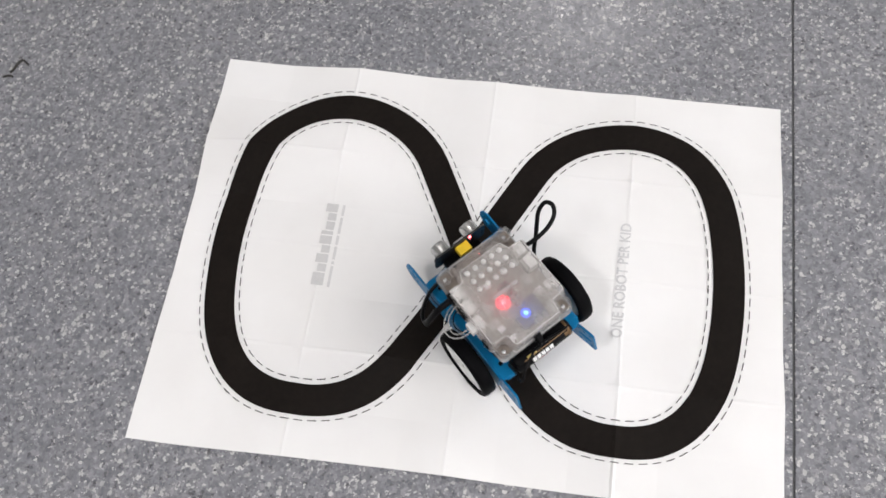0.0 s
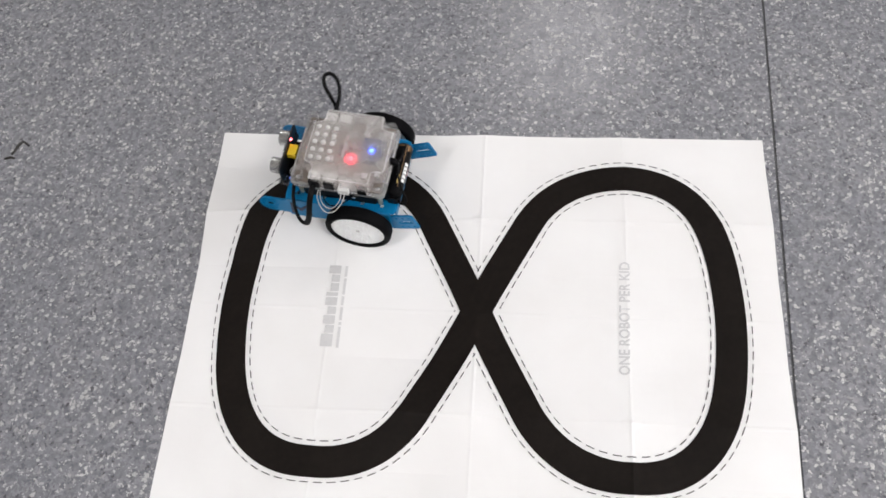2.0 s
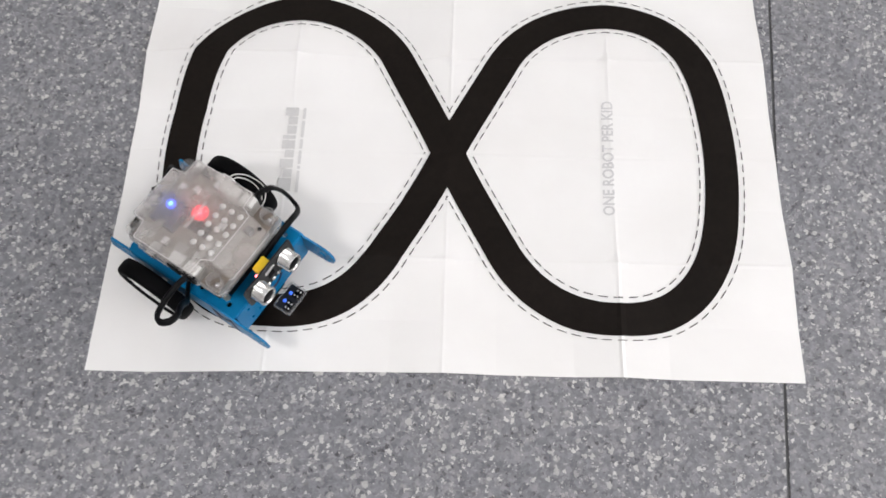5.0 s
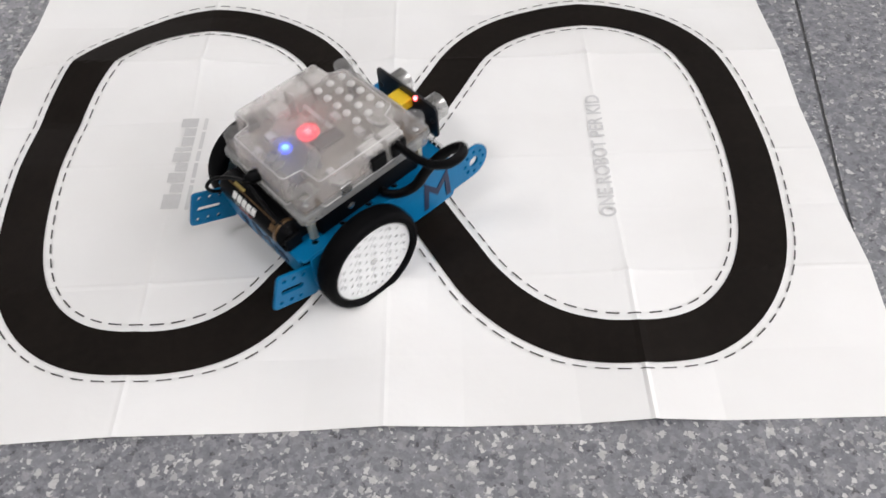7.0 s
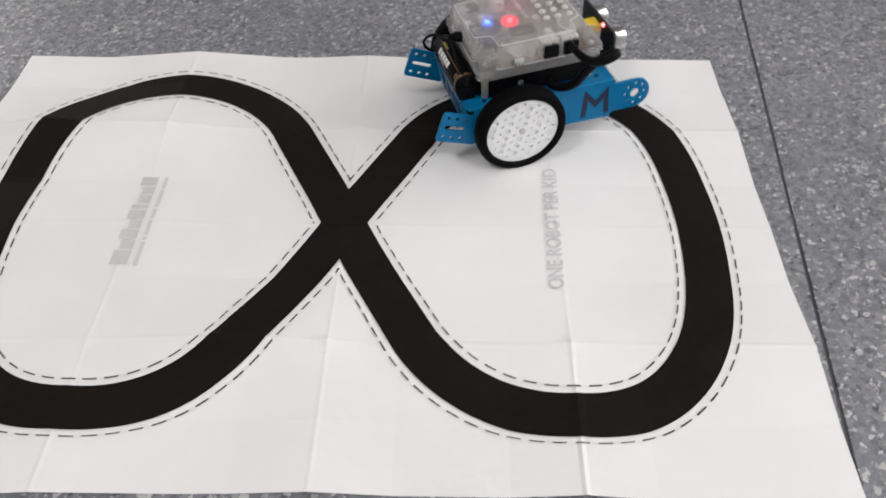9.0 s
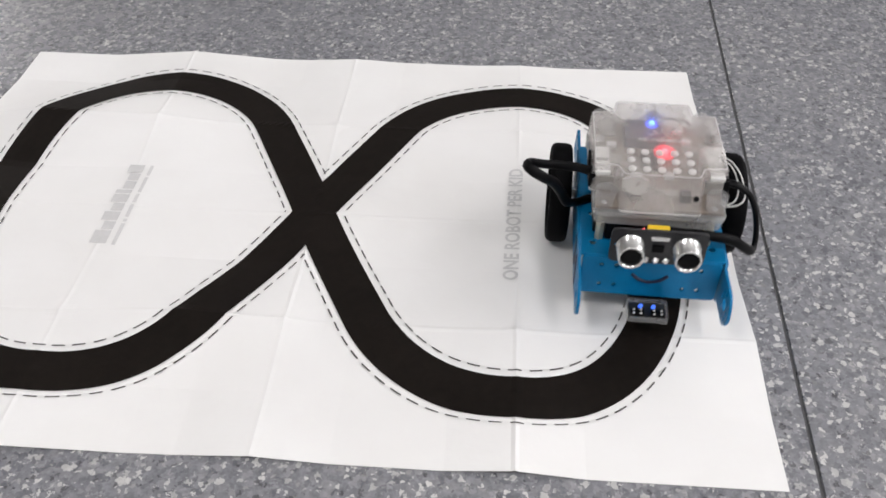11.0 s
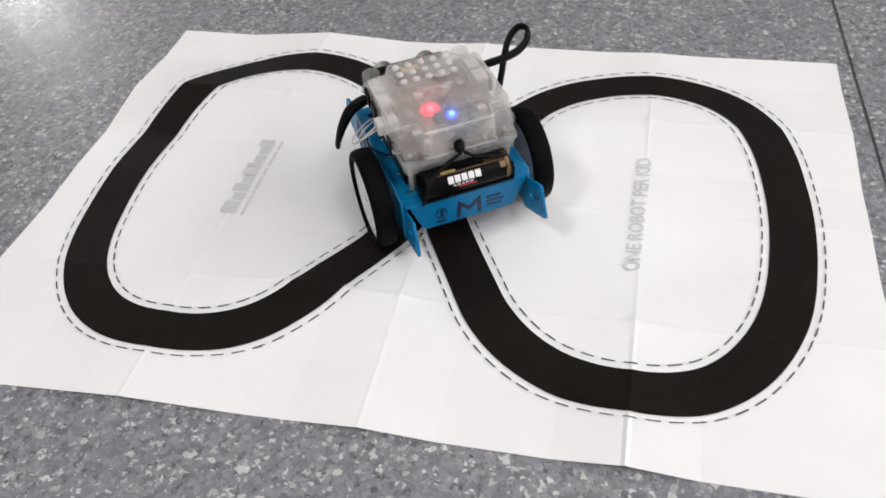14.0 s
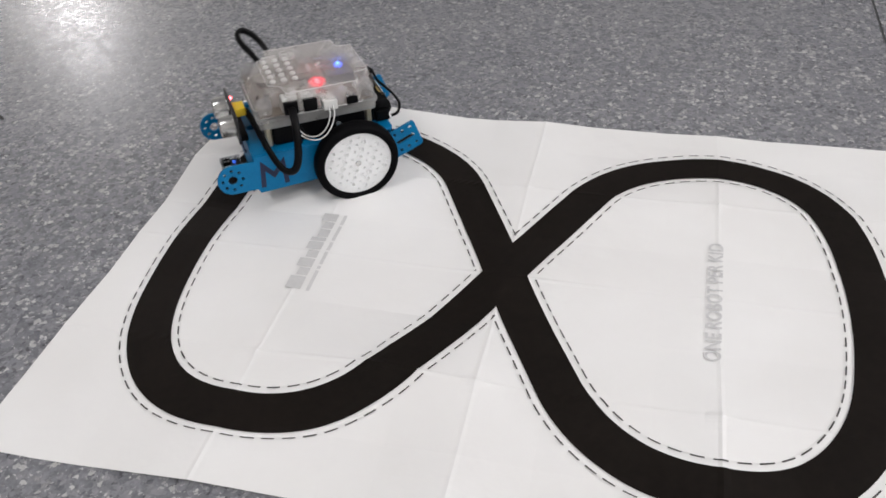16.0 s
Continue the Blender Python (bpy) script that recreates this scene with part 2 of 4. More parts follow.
def lathe_bm(profile, m=Matrix(), n=32):
    """Turns (radius, height) pairs about z, then moves the result by m."""
    bm = bmesh.new()
    rings = []
    for r, z in profile:
        if r < 1e-6:
            rings.append([bm.verts.new((0, 0, z))])
        else:
            rings.append([bm.verts.new((r * math.cos(2 * math.pi * i / n), r * math.sin(2 * math.pi * i / n), z)) for i in range(n)])
    for a, b in zip(rings, rings[1:]):
        for i in range(n):
            j = (i + 1) % n
            if len(a) == 1 and len(b) == 1:
                continue
            if len(a) == 1:
                bm.faces.new((a[0], b[j], b[i]))
            elif len(b) == 1:
                bm.faces.new((a[i], a[j], b[0]))
            else:
                bm.faces.new((a[i], a[j], b[j], b[i]))
    bmesh.ops.recalc_face_normals(bm, faces=bm.faces[:])
    bm.transform(m)
    return bm


def sheet_bm(outline, holes, thick, m=Matrix(), bevel=0.0003):
    """A flat plate of that outline with holes through it, lying in xy about z = 0."""
    cu = bpy.data.curves.new("sheet", "CURVE")
    cu.dimensions, cu.fill_mode, cu.extrude = "2D", "BOTH", thick / 2 - bevel
    cu.bevel_depth, cu.bevel_resolution = bevel, 1
    cu.offset = -bevel
    for loop in [outline] + holes:
        s = cu.splines.new("POLY")
        s.points.add(len(loop) - 1)
        for p, (x, y) in zip(s.points, loop):
            p.co = (x, y, 0, 1)
        s.use_cyclic_u = True
    ob = bpy.data.objects.new("sheet", cu)
    scene.collection.objects.link(ob)
    bpy.context.view_layer.update()
    me = bpy.data.meshes.new_from_object(ob.evaluated_get(bpy.context.evaluated_depsgraph_get()))
    bm = bmesh.new()
    bm.from_mesh(me)
    bpy.data.objects.remove(ob)
    bpy.data.curves.remove(cu)
    bpy.data.meshes.remove(me)
    bm.transform(m)
    return bm


def circle(cx, cy, r, n=16):
    return [(cx + r * math.cos(2 * math.pi * i / n), cy + r * math.sin(2 * math.pi * i / n)) for i in range(n)]


def slot(cx, cy, length, r, n=8):
    h = length / 2 - r
    a = [(cx + h + r * math.cos(math.pi * (i / n - 0.5)), cy + r * math.sin(math.pi * (i / n - 0.5))) for i in range(n + 1)]
    b = [(cx - h + r * math.cos(math.pi * (i / n + 0.5)), cy + r * math.sin(math.pi * (i / n + 0.5))) for i in range(n + 1)]
    return a + b


def rounded(points, r, n=4):
    """A closed outline with its corners rounded."""
    out = []
    k = len(points)
    for i in range(k):
        p, a, b = Vector(points[i]), Vector(points[i - 1]), Vector(points[(i + 1) % k])
        u, v = (a - p), (b - p)
        d = min(r, u.length * 0.45, v.length * 0.45)
        s, e = p + u.normalized() * d, p + v.normalized() * d
        for j in range(n + 1):
            t = j / n
            q = s * (1 - t) ** 2 + p * 2 * t * (1 - t) + e * t ** 2
            out.append((q.x, q.y))
    return out


def stroke(points, w):
    """The outline of a line of half width w with mitred corners."""
    pts = [Vector(p) for p in points]
    left, right = [], []
    for i, p in enumerate(pts):
        a = (pts[i] - pts[i - 1]).normalized() if i else (pts[1] - pts[0]).normalized()
        b = (pts[i + 1] - pts[i]).normalized() if i + 1 < len(pts) else a
        na, nb = Vector((-a.y, a.x)), Vector((-b.y, b.x))
        mid = (na + nb).normalized()
        off = mid * min(w / max(mid.dot(na), 0.3), 2.4 * w)
        left.append(tuple(p + off))
        right.append(tuple(p - off))
    return left + right[::-1]


def smooth_path(points, steps=8):
    pts = [Vector(p) for p in points]
    ext = [pts[0] * 2 - pts[1]] + pts + [pts[-1] * 2 - pts[-2]]
    out = []
    for i in range(1, len(ext) - 2):
        p0, p1, p2, p3 = ext[i - 1:i + 3]
        for j in range(steps):
            t = j / steps
            out.append(0.5 * (2 * p1 + (p2 - p0) * t + (2 * p0 - 5 * p1 + 4 * p2 - p3) * t * t + (3 * p1 - p0 - 3 * p2 + p3) * t ** 3))
    return out + [pts[-1]]


def tube_bm(points, r, flat=1.0, n=8, steps=8, broad=(0, 0, 1)):
    """A cable along a smooth path; flat > 1 makes it a ribbon."""
    path = smooth_path(points, steps)
    bm = bmesh.new()
    side = Vector(broad)
    rings = []
    for i, p in enumerate(path):
        d = (path[min(i + 1, len(path) - 1)] - path[max(i - 1, 0)]).normalized()
        side = side - d * side.dot(d)
        if side.length < 1e-4:
            side = d.orthogonal()
        side.normalize()
        up = d.cross(side)
        rings.append([bm.verts.new(p + side * (r * flat * math.cos(2 * math.pi * k / n)) + up * (r * math.sin(2 * math.pi * k / n))) for k in range(n)])
    for a, b in zip(rings, rings[1:]):
        for k in range(n):
            bm.faces.new((a[k], a[(k + 1) % n], b[(k + 1) % n], b[k]))
    bm.faces.new(rings[0][::-1])
    bm.faces.new(rings[-1])
    bmesh.ops.recalc_face_normals(bm, faces=bm.faces[:])
    return bm


# ---- room ----
def build_room():
    T = 0.2
    def wall(name, *b):
        return tagged(part(name, box_bm(*b), WALL), kind="structure")
    floor = tagged(part("floor", box_bm(ROOM_W - T, ROOM_E + T, ROOM_S - T, ROOM_N + T, -0.1, -0.0015), SEAM), "grey speckled chip floor covering in welded strips", "floor", kind="structure")
    edges = [ROOM_W - 0.3, SEAM_X - 3.0, SEAM_X - 1.5, SEAM_X, SEAM_X + 1.5, ROOM_E + 0.3]
    for a, b in zip(edges, edges[1:]):
        part("floor_strip", box_bm(a + 0.0012, b - 0.0012, ROOM_S - 0.3, ROOM_N + 0.3, -0.0014, 0.0, 0.0004, 1), FLOOR, floor)
    floor.matrix_basis = pose(0, 0, 0, 0, 0, -0.64)
    wall("wall_south", ROOM_W - T, ROOM_E + T, ROOM_S - T, ROOM_S, 0, ROOM_H)
    wall("wall_north", ROOM_W - T, ROOM_E + T, ROOM_N, ROOM_N + T, 0, ROOM_H)
    wall("wall_west", ROOM_W - T, ROOM_W, ROOM_S, ROOM_N, 0, ROOM_H)
    # east wall with two openings
    bm = bmesh.new()
    cuts = [ROOM_S] + [v for w in WINDOWS for v in w] + [ROOM_N]
    for i in range(0, len(cuts), 2):
        merge(bm, box_bm(ROOM_E, ROOM_E + T, cuts[i], cuts[i + 1], 0, ROOM_H))
    for y0, y1 in WINDOWS:
        merge(bm, box_bm(ROOM_E, ROOM_E + T, y0, y1, 0, 0.9))
        merge(bm, box_bm(ROOM_E, ROOM_E + T, y0, y1, 2.4, ROOM_H))
    tagged(part("wall_east", bm, WALL), kind="structure")
    # windows are assumed, on the side the light comes from
    for i, (y0, y1) in enumerate(WINDOWS):
        win = tagged(part("window_%d" % (i + 1), box_bm(ROOM_E + 0.1, ROOM_E + 0.16, y0, y1, 0.9, 0.96), RIM), "unseen white-framed window assumed in the classroom wall", "window", kind="structure")
        part("window_frame", box_bm(ROOM_E + 0.1, ROOM_E + 0.16, y0, y1, 2.34, 2.4), RIM, win)
        for y in (y0 + 0.03, (y0 + y1) / 2, y1 - 0.03):
            part("window_frame", box_bm(ROOM_E + 0.1, ROOM_E + 0.16, y - 0.03, y + 0.03, 0.96, 2.34), RIM, win)
    # fixtures out of view; the two at y = -1.3 are added fill
    for x, y, watts in PANELS:
        panel = tagged(part("ceiling_light", box_bm(x - 0.3, x + 0.3, y - 0.3, y + 0.3, ROOM_H - 0.05, ROOM_H - 0.002, 0.004), RIM), "unseen square white ceiling light panel", "ceiling light", "ceiling lights")
        part("diffuser", box_bm(x - 0.28, x + 0.28, y - 0.28, y + 0.28, ROOM_H - 0.056, ROOM_H - 0.0505), PANEL_GLOW, panel)
    tagged(part("ceiling", box_bm(ROOM_W - T, ROOM_E + T, ROOM_S - T, ROOM_N + T, ROOM_H, ROOM_H + T), CEILING), kind="structure")


SEAM_X = 0.3075
build_room()


def build_scuff():
    bm = bmesh.new()
    for a in [[(0, 0.006), (0.004, 0.012), (0.011, 0.008)], [(0.001, 0.009), (-0.001, 0.002), (-0.003, -0.002)], [(-0.008, -0.007), (-0.003, -0.005), (0.001, -0.006)]]:
        merge(bm, tube_bm([(x, y, 0.0008) for x, y in a], 0.0009, 1.6, 6, 4))
    ob = part("scuff_mark", bm, SCUFF)
    ob.matrix_basis = pose(-0.538, 0.1675, 0) @ Matrix.Scale(1.25, 4)
    tagged(ob, "small dark crumb of dirt on the grey floor", "dirt")


build_scuff()

# ---- track sheet ----
SHEET_W, SHEET_H = 0.594, 0.42
FOLD_X, FOLD_Y = 0.1485, 0.105


def clamp(v):
    return min(1.0, max(0.0, v))


def tent(d, w):
    return max(0.0, 1 - abs(d) / w)


def sheet_z(x, y):
    """Height of the unfolded sheet, which still stands up a little along its folds."""
    left = min(1, max(0, (-x - 0.10) / 0.15))
    right = min(1, max(0, (x - 0.12) / 0.15))
    north = min(1, max(0, (y - 0.06) / 0.15))
    south = min(1, max(0, (-y - 0.06) / 0.15))
    z = 0.0004
    # ridges along the folds that run across the sheet
    z += tent(y - FOLD_Y, 0.06) * (0.0032 + 0.0088 * left * (1 - 0.75 * clamp((-x - 0.25) / 0.045)) + 0.001 * right)
    z += tent(y + FOLD_Y, 0.055) * (0.0012 + 0.0085 * tent(x + 0.062, 0.085) + 0.0016 * clamp(x / 0.06) + 0.0022 * right)
    z += tent(y, 0.045) * (0.0004 + 0.0012 * left + 0.0010 * right)
    # and along those that run up it
    z += tent(x + FOLD_X, 0.075) * (0.0016 + 0.0046 * north + 0.0016 * south)
    z += tent(x - FOLD_X, 0.040) * (0.0012 + 0.0006 * north + 0.0030 * south)
    z += tent(x, 0.045) * (0.0010 + 0.0016 * north + 0.0024 * south)
    # the creases themselves
    for d, w in ((y - FOLD_Y, 0.7), (y + FOLD_Y, 0.7), (y, 0.7), (x + FOLD_X, 0.6), (x - FOLD_X, 0.6 + 1.8 * south), (x, 0.6)):
        z += tent(d, 0.0024) * 0.0005 * w * (0.6 + 0.8 * abs(noise.noise(Vector((x * 20, y * 20, w)))))
    z += 0.0006 * (0.3 + noise.noise(Vector((x * 9, y * 9, 3.1))))
    # small peaks where folds cross
    for fx in (-FOLD_X, 0, FOLD_X):
        for fy in (-FOLD_Y, FOLD_Y):
            z += 0.0013 * tent(math.hypot(x - fx, y - fy), 0.008)
    return max(z, 0.0003)


def sheet_at(x, y, lift=0.0):
    """Where a point of the flat sheet comes to lie: the wavy edges are drawn in a little."""
    z = sheet_z(x, y) + lift
    west = clamp((-x - 0.25) / 0.047)
    x2 = x + 0.002 * west * max(0.0, math.cos((y + 0.03) / 0.14 * math.pi / 2) if abs(y + 0.03) < 0.14 else 0.0)
    y2 = y - 0.0035 * math.exp(-((x + 0.215) / 0.065) ** 2) * clamp((y - 0.105) / 0.045) * (1 - 0.55 * clamp((y - 0.165) / 0.045))
    y2 += 0.005 * clamp((-y - 0.1) / 0.11) * clamp((x + 0.25) / 0.2) * clamp((-y - 0.165) / 0.02)
    return Vector((x2, y2, z))


LINE_W, DASH_AT = 0.0149, 0.0196
CROSS = (-0.0007, 0.0015)
# one quarter of the figure eight, as three curves, the first nearly straight: from the crossing to the widest point
STRAIGHT = ((0.0, 0.0), (0.0147, 0.0325), (0.0328, 0.0650), (0.0500, 0.0975))
QUARTER = [((0.0500, 0.0975), (0.0685, 0.1325), (0.1020, 0.1548), (0.1490, 0.1548)), ((0.1490, 0.1548), (0.2120, 0.1548), (0.2467, 0.1080), (0.2467, 0.0))]


def loop_points(sx):
    """The middle line of one loop, from the crossing round to the crossing again."""
    q = []
    for a, b, c, d in [STRAIGHT] + QUARTER:
        a, b, c, d = map(Vector, (a, b, c, d))
        for i in range(40):
            t = i / 40
            q.append(a * (1 - t) ** 3 + b * 3 * t * (1 - t) ** 2 + c * 3 * t * t * (1 - t) + d * t ** 3)
    q.append(Vector(QUARTER[-1][3]))
    back = [Vector((p.x, -p.y)) for p in q[-2::-1]]
    out = []
    wide, top, low = (1.004, 1.003, 1.022) if sx > 0 else (1.000, 1.022, 1.013)
    for p in q + back:
        far = clamp((p.x - 0.03) / 0.1)
        x = p.x * (1 + (wide - 1) * far)
        y = p.y * (1 + ((top if p.y > 0 else low) - 1) * far) + 0.001 * clamp(p.x / 0.06)
        if sx < 0 and p.y < 0:
            y -= 0.003 * math.sin(math.pi * clamp(p.x / 0.15))
        out.append(Vector((CROSS[0] + sx * x, CROSS[1] + y)))
    return out


LOOPS = [loop_points(1), loop_points(-1)]


def normals(pts):
    out = []
    for i in range(len(pts)):
        d = (pts[min(i + 1, len(pts) - 1)] - pts[max(i - 1, 0)]).normalized()
        out.append(Vector((-d.y, d.x)))
    return out


def strip_bm(bm, left, right, lift, across=6):
    rows = []
    for a, b in zip(left, right):
        row = []
        for k in range(across + 1):
            p = a.lerp(b, k / across)
            row.append(bm.verts.new(sheet_at(p.x, p.y, lift)))
        rows.append(row)
    for r, s in zip(rows, rows[1:]):
        for k in range(across):
            bm.faces.new((r[k], r[k + 1], s[k + 1], s[k]))


def build_sheet():
    def stops(size, n, folds):
        vals = [size * (i / n - 0.5) for i in range(n + 1)]
        for f in folds:
            vals += [f + d for d in (-0.0024, -0.0012, 0.0012, 0.0024)]
        return sorted(vals)
    xs = stops(SHEET_W, 120, (-FOLD_X, 0, FOLD_X))
    ys = stops(SHEET_H, 84, (-FOLD_Y, 0, FOLD_Y))
    bm = bmesh.new()
    grid = [[bm.verts.new(sheet_at(x, y)) for y in ys] for x in xs]
    for i in range(len(xs) - 1):
        for j in range(len(ys) - 1):
            bm.faces.new((grid[i][j], grid[i + 1][j], grid[i + 1][j + 1], grid[i][j + 1]))
    sheet = part("track_sheet", bm, PAPER)
    mod = sheet.modifiers.new("thickness", "SOLIDIFY")
    mod.thickness, mod.offset = 0.00025, -1
    tagged(sheet, "creased white paper sheet printed with a black figure-eight track", "track map")

    bm = bmesh.new()
    for n_loop, pts in enumerate(LOOPS):
        nor = normals(pts)
        strip_bm(bm, [p + n * LINE_W for p, n in zip(pts, nor)], [p - n * LINE_W for p, n in zip(pts, nor)], 0.0007 + 0.0001 * n_loop)
    bmesh.ops.recalc_face_normals(bm, faces=bm.faces[:])
    part("printed_line", bm, PRINT, sheet, "matt black figure-eight line")

    # dashed borders on both sides of the line
    bm = bmesh.new()
    for n_loop, pts in enumerate(LOOPS):
        nor = normals(pts)
        other = LOOPS[1 - n_loop]
        for side in (1, -1):
            path = [p + n * DASH_AT * side for p, n in zip(pts, nor)]
            run, dash = 0.0, []
            for a, b in zip(path, path[1:]):
                seg = (b - a).length
                k = max(1, round(seg / 0.0006))
                for i in range(k):
                    p = a.lerp(b, i / k)
                    inside = min((p - o).length for o in other) < LINE_W + 0.0032 or min((p - o).length for o in pts) < DASH_AT - 0.001
                    on = (run % 0.0128) < 0.0088 and not inside
                    if on:
                        dash.append((p, (b - a).normalized()))
                    if (not on) and dash:
                        if len(dash) > 3:
                            dd = dash[::3] + [dash[-1]]
                            strip_bm(bm, [q + Vector((-d.y, d.x)) * 0.0005 for q, d in dd], [q - Vector((-d.y, d.x)) * 0.0005 for q, d in dd], 0.0008, 1)
                        dash = []
                    run += seg / k
    bmesh.ops.recalc_face_normals(bm, faces=bm.faces[:])
    tagged(part("dashed_border", bm, DASH, sheet, "thin grey dashes beside the line"), kind="stuff")

    # the readable line of writing
    cu = bpy.data.curves.new("writing", "FONT")
    cu.body, cu.size, cu.resolution_u = "ONE ROBOT PER KID", 0.0138, 3
    cu.offset = 0.0003
    ob = bpy.data.objects.new("writing", cu)
    scene.collection.objects.link(ob)
    bpy.context.view_layer.update()
    me = bpy.data.meshes.new_from_object(ob.evaluated_get(bpy.context.evaluated_depsgraph_get()))
    bpy.data.objects.remove(ob)
    bm = bmesh.new()
    bm.from_mesh(me)
    bmesh.ops.triangulate(bm, faces=bm.faces[:])
    x1 = max(v.co.x for v in bm.verts)
    for v in bm.verts:
        u, w = v.co.x / x1, v.co.y
        x, y = 0.1486 - w * 1.05 + 0.003 * u, -0.0585 + u * 0.1185
        v.co = sheet_at(x, y, 0.0007)
    part("printed_writing", bm, GREY_INK, sheet, "pale grey capital letters")

    # the maker's mark: plain bars
    def bar(name, x0, x1, y0, y1, mat):
        bm = bmesh.new()
        strip_bm(bm, [Vector((x0, y0)), Vector((x0, y1))], [Vector((x1, y0)), Vector((x1, y1))], 0.0007, 1)
        bmesh.ops.recalc_face_normals(bm, faces=bm.faces[:])
        part(name, bm, mat, sheet)
    y = -0.041
    for w, h in [(0.013, 0.012), (0.008, 0.0085), (0.009, 0.012), (0.008, 0.0085), (0.009, 0.012), (0.004, 0.012), (0.009, 0.0085), (0.008, 0.0085), (0.009, 0.012)]:
        bar("printed_block", -0.1425, -0.1425 - h, y, y + w, PALE_INK)
        y += w + 0.0014
    y = -0.042
    for w in (0.022, 0.003, 0.014, 0.010, 0.018, 0.012):
        bar("printed_bar", -0.1355, -0.1382, y, y + w, PALER_INK)
        y += w + 0.002
    return sheet


SHEET = build_sheet()


# ---- robot ----
AXLE_Z, WHEEL_R = 0.0342, 0.0342
PLATE_Y = 0.0440
TALL, NOSE_UP = 1.082, 2.3


def build_wheel(robot, side):
    """A wheel about its own axle, which is its y axis; side 1 is the robot's left."""
    turn = Matrix.Rotation(radians(-90), 4, "X") if side > 0 else Matrix.Rotation(radians(90), 4, "X")
    turn = turn @ Matrix.Diagonal((WHEEL_R / 0.0325, WHEEL_R / 0.0325, 1, 1))
    tyre = [(0.0265, -0.0122), (0.0295, -0.0130), (0.0314, -0.0122), (0.0324, -0.0098), (0.0325, -0.0060), (0.0324, -0.0022), (0.0315, 0.0000), (0.0298, 0.0012), (0.0275, 0.0012), (0.0262, 0.0002), (0.0262, -0.0122)]
    wheel = part("wheel", lathe_bm(tyre, turn, 56), RUBBER, robot, "black rubber tyre on a white plastic rim", True)
    holes = []
    for i in range(-4, 5):
        for j in range(-4, 5):
            x, y = 0.0062 * (i + j * 0.5), 0.0062 * j * 0.866
            if 0.004 < math.hypot(x, y) < 0.0232:
                holes.append(circle(x, y, 0.0011, 8))
    disc = sheet_bm(circle(0, 0, 0.0264, 48), [circle(0, 0, 0.0022, 12)] + holes, 0.0006, turn @ Matrix.Translation((0, 0, -0.0015)), 0.0001)
    rim = part("rim", disc, RIM, wheel, "perforated white plastic disc")
    part("rim_back", lathe_bm([(0, -0.0022), (0.0262, -0.0022), (0.0262, -0.0085), (0, -0.0085)], turn, 32), RIM, wheel)
    bm = bmesh.new()
    for i in range(-4, 5):
        for j in range(-4, 5):
            x, y = 0.0062 * (i + j * 0.5), 0.0062 * j * 0.866
            if 0.004 < math.hypot(x, y) < 0.0232 and (i + j) % 2 == 0:
                merge(bm, lathe_bm([(0.0017, 0), (0.0023, 0), (0.0023, 0.0005), (0.0017, 0.0005), (0.0017, 0)], Matrix.Translation((x, y, -0.0013)), 10))
    bm.transform(turn)
    part("rim_studs", bm, RIM, rim)
    part("axle_screw", lathe_bm([(0, 0.0), (0.0021, 0.0), (0.0021, -0.002), (0, -0.002)], turn @ Matrix.Translation((0, 0, -0.0008)), 12), STEEL, wheel, "small metal axle screw")
    return wheel


def side_outline():
    """The side plate seen from its outer face: x ahead, y up."""
    tip, r = (0.0978, 0.0305), 0.0118
    arc = [(tip[0] + r * math.cos(a), tip[1] + r * math.sin(a)) for a in [math.pi * (i / 14 - 0.5) for i in range(15)]]
    return arc + [(0.0795, 0.0423), (0.0790, 0.0460), (-0.0300, 0.0460)] + [(-0.0300, 0.0180), (0.0780, 0.0150), (0.0800, 0.0187)]


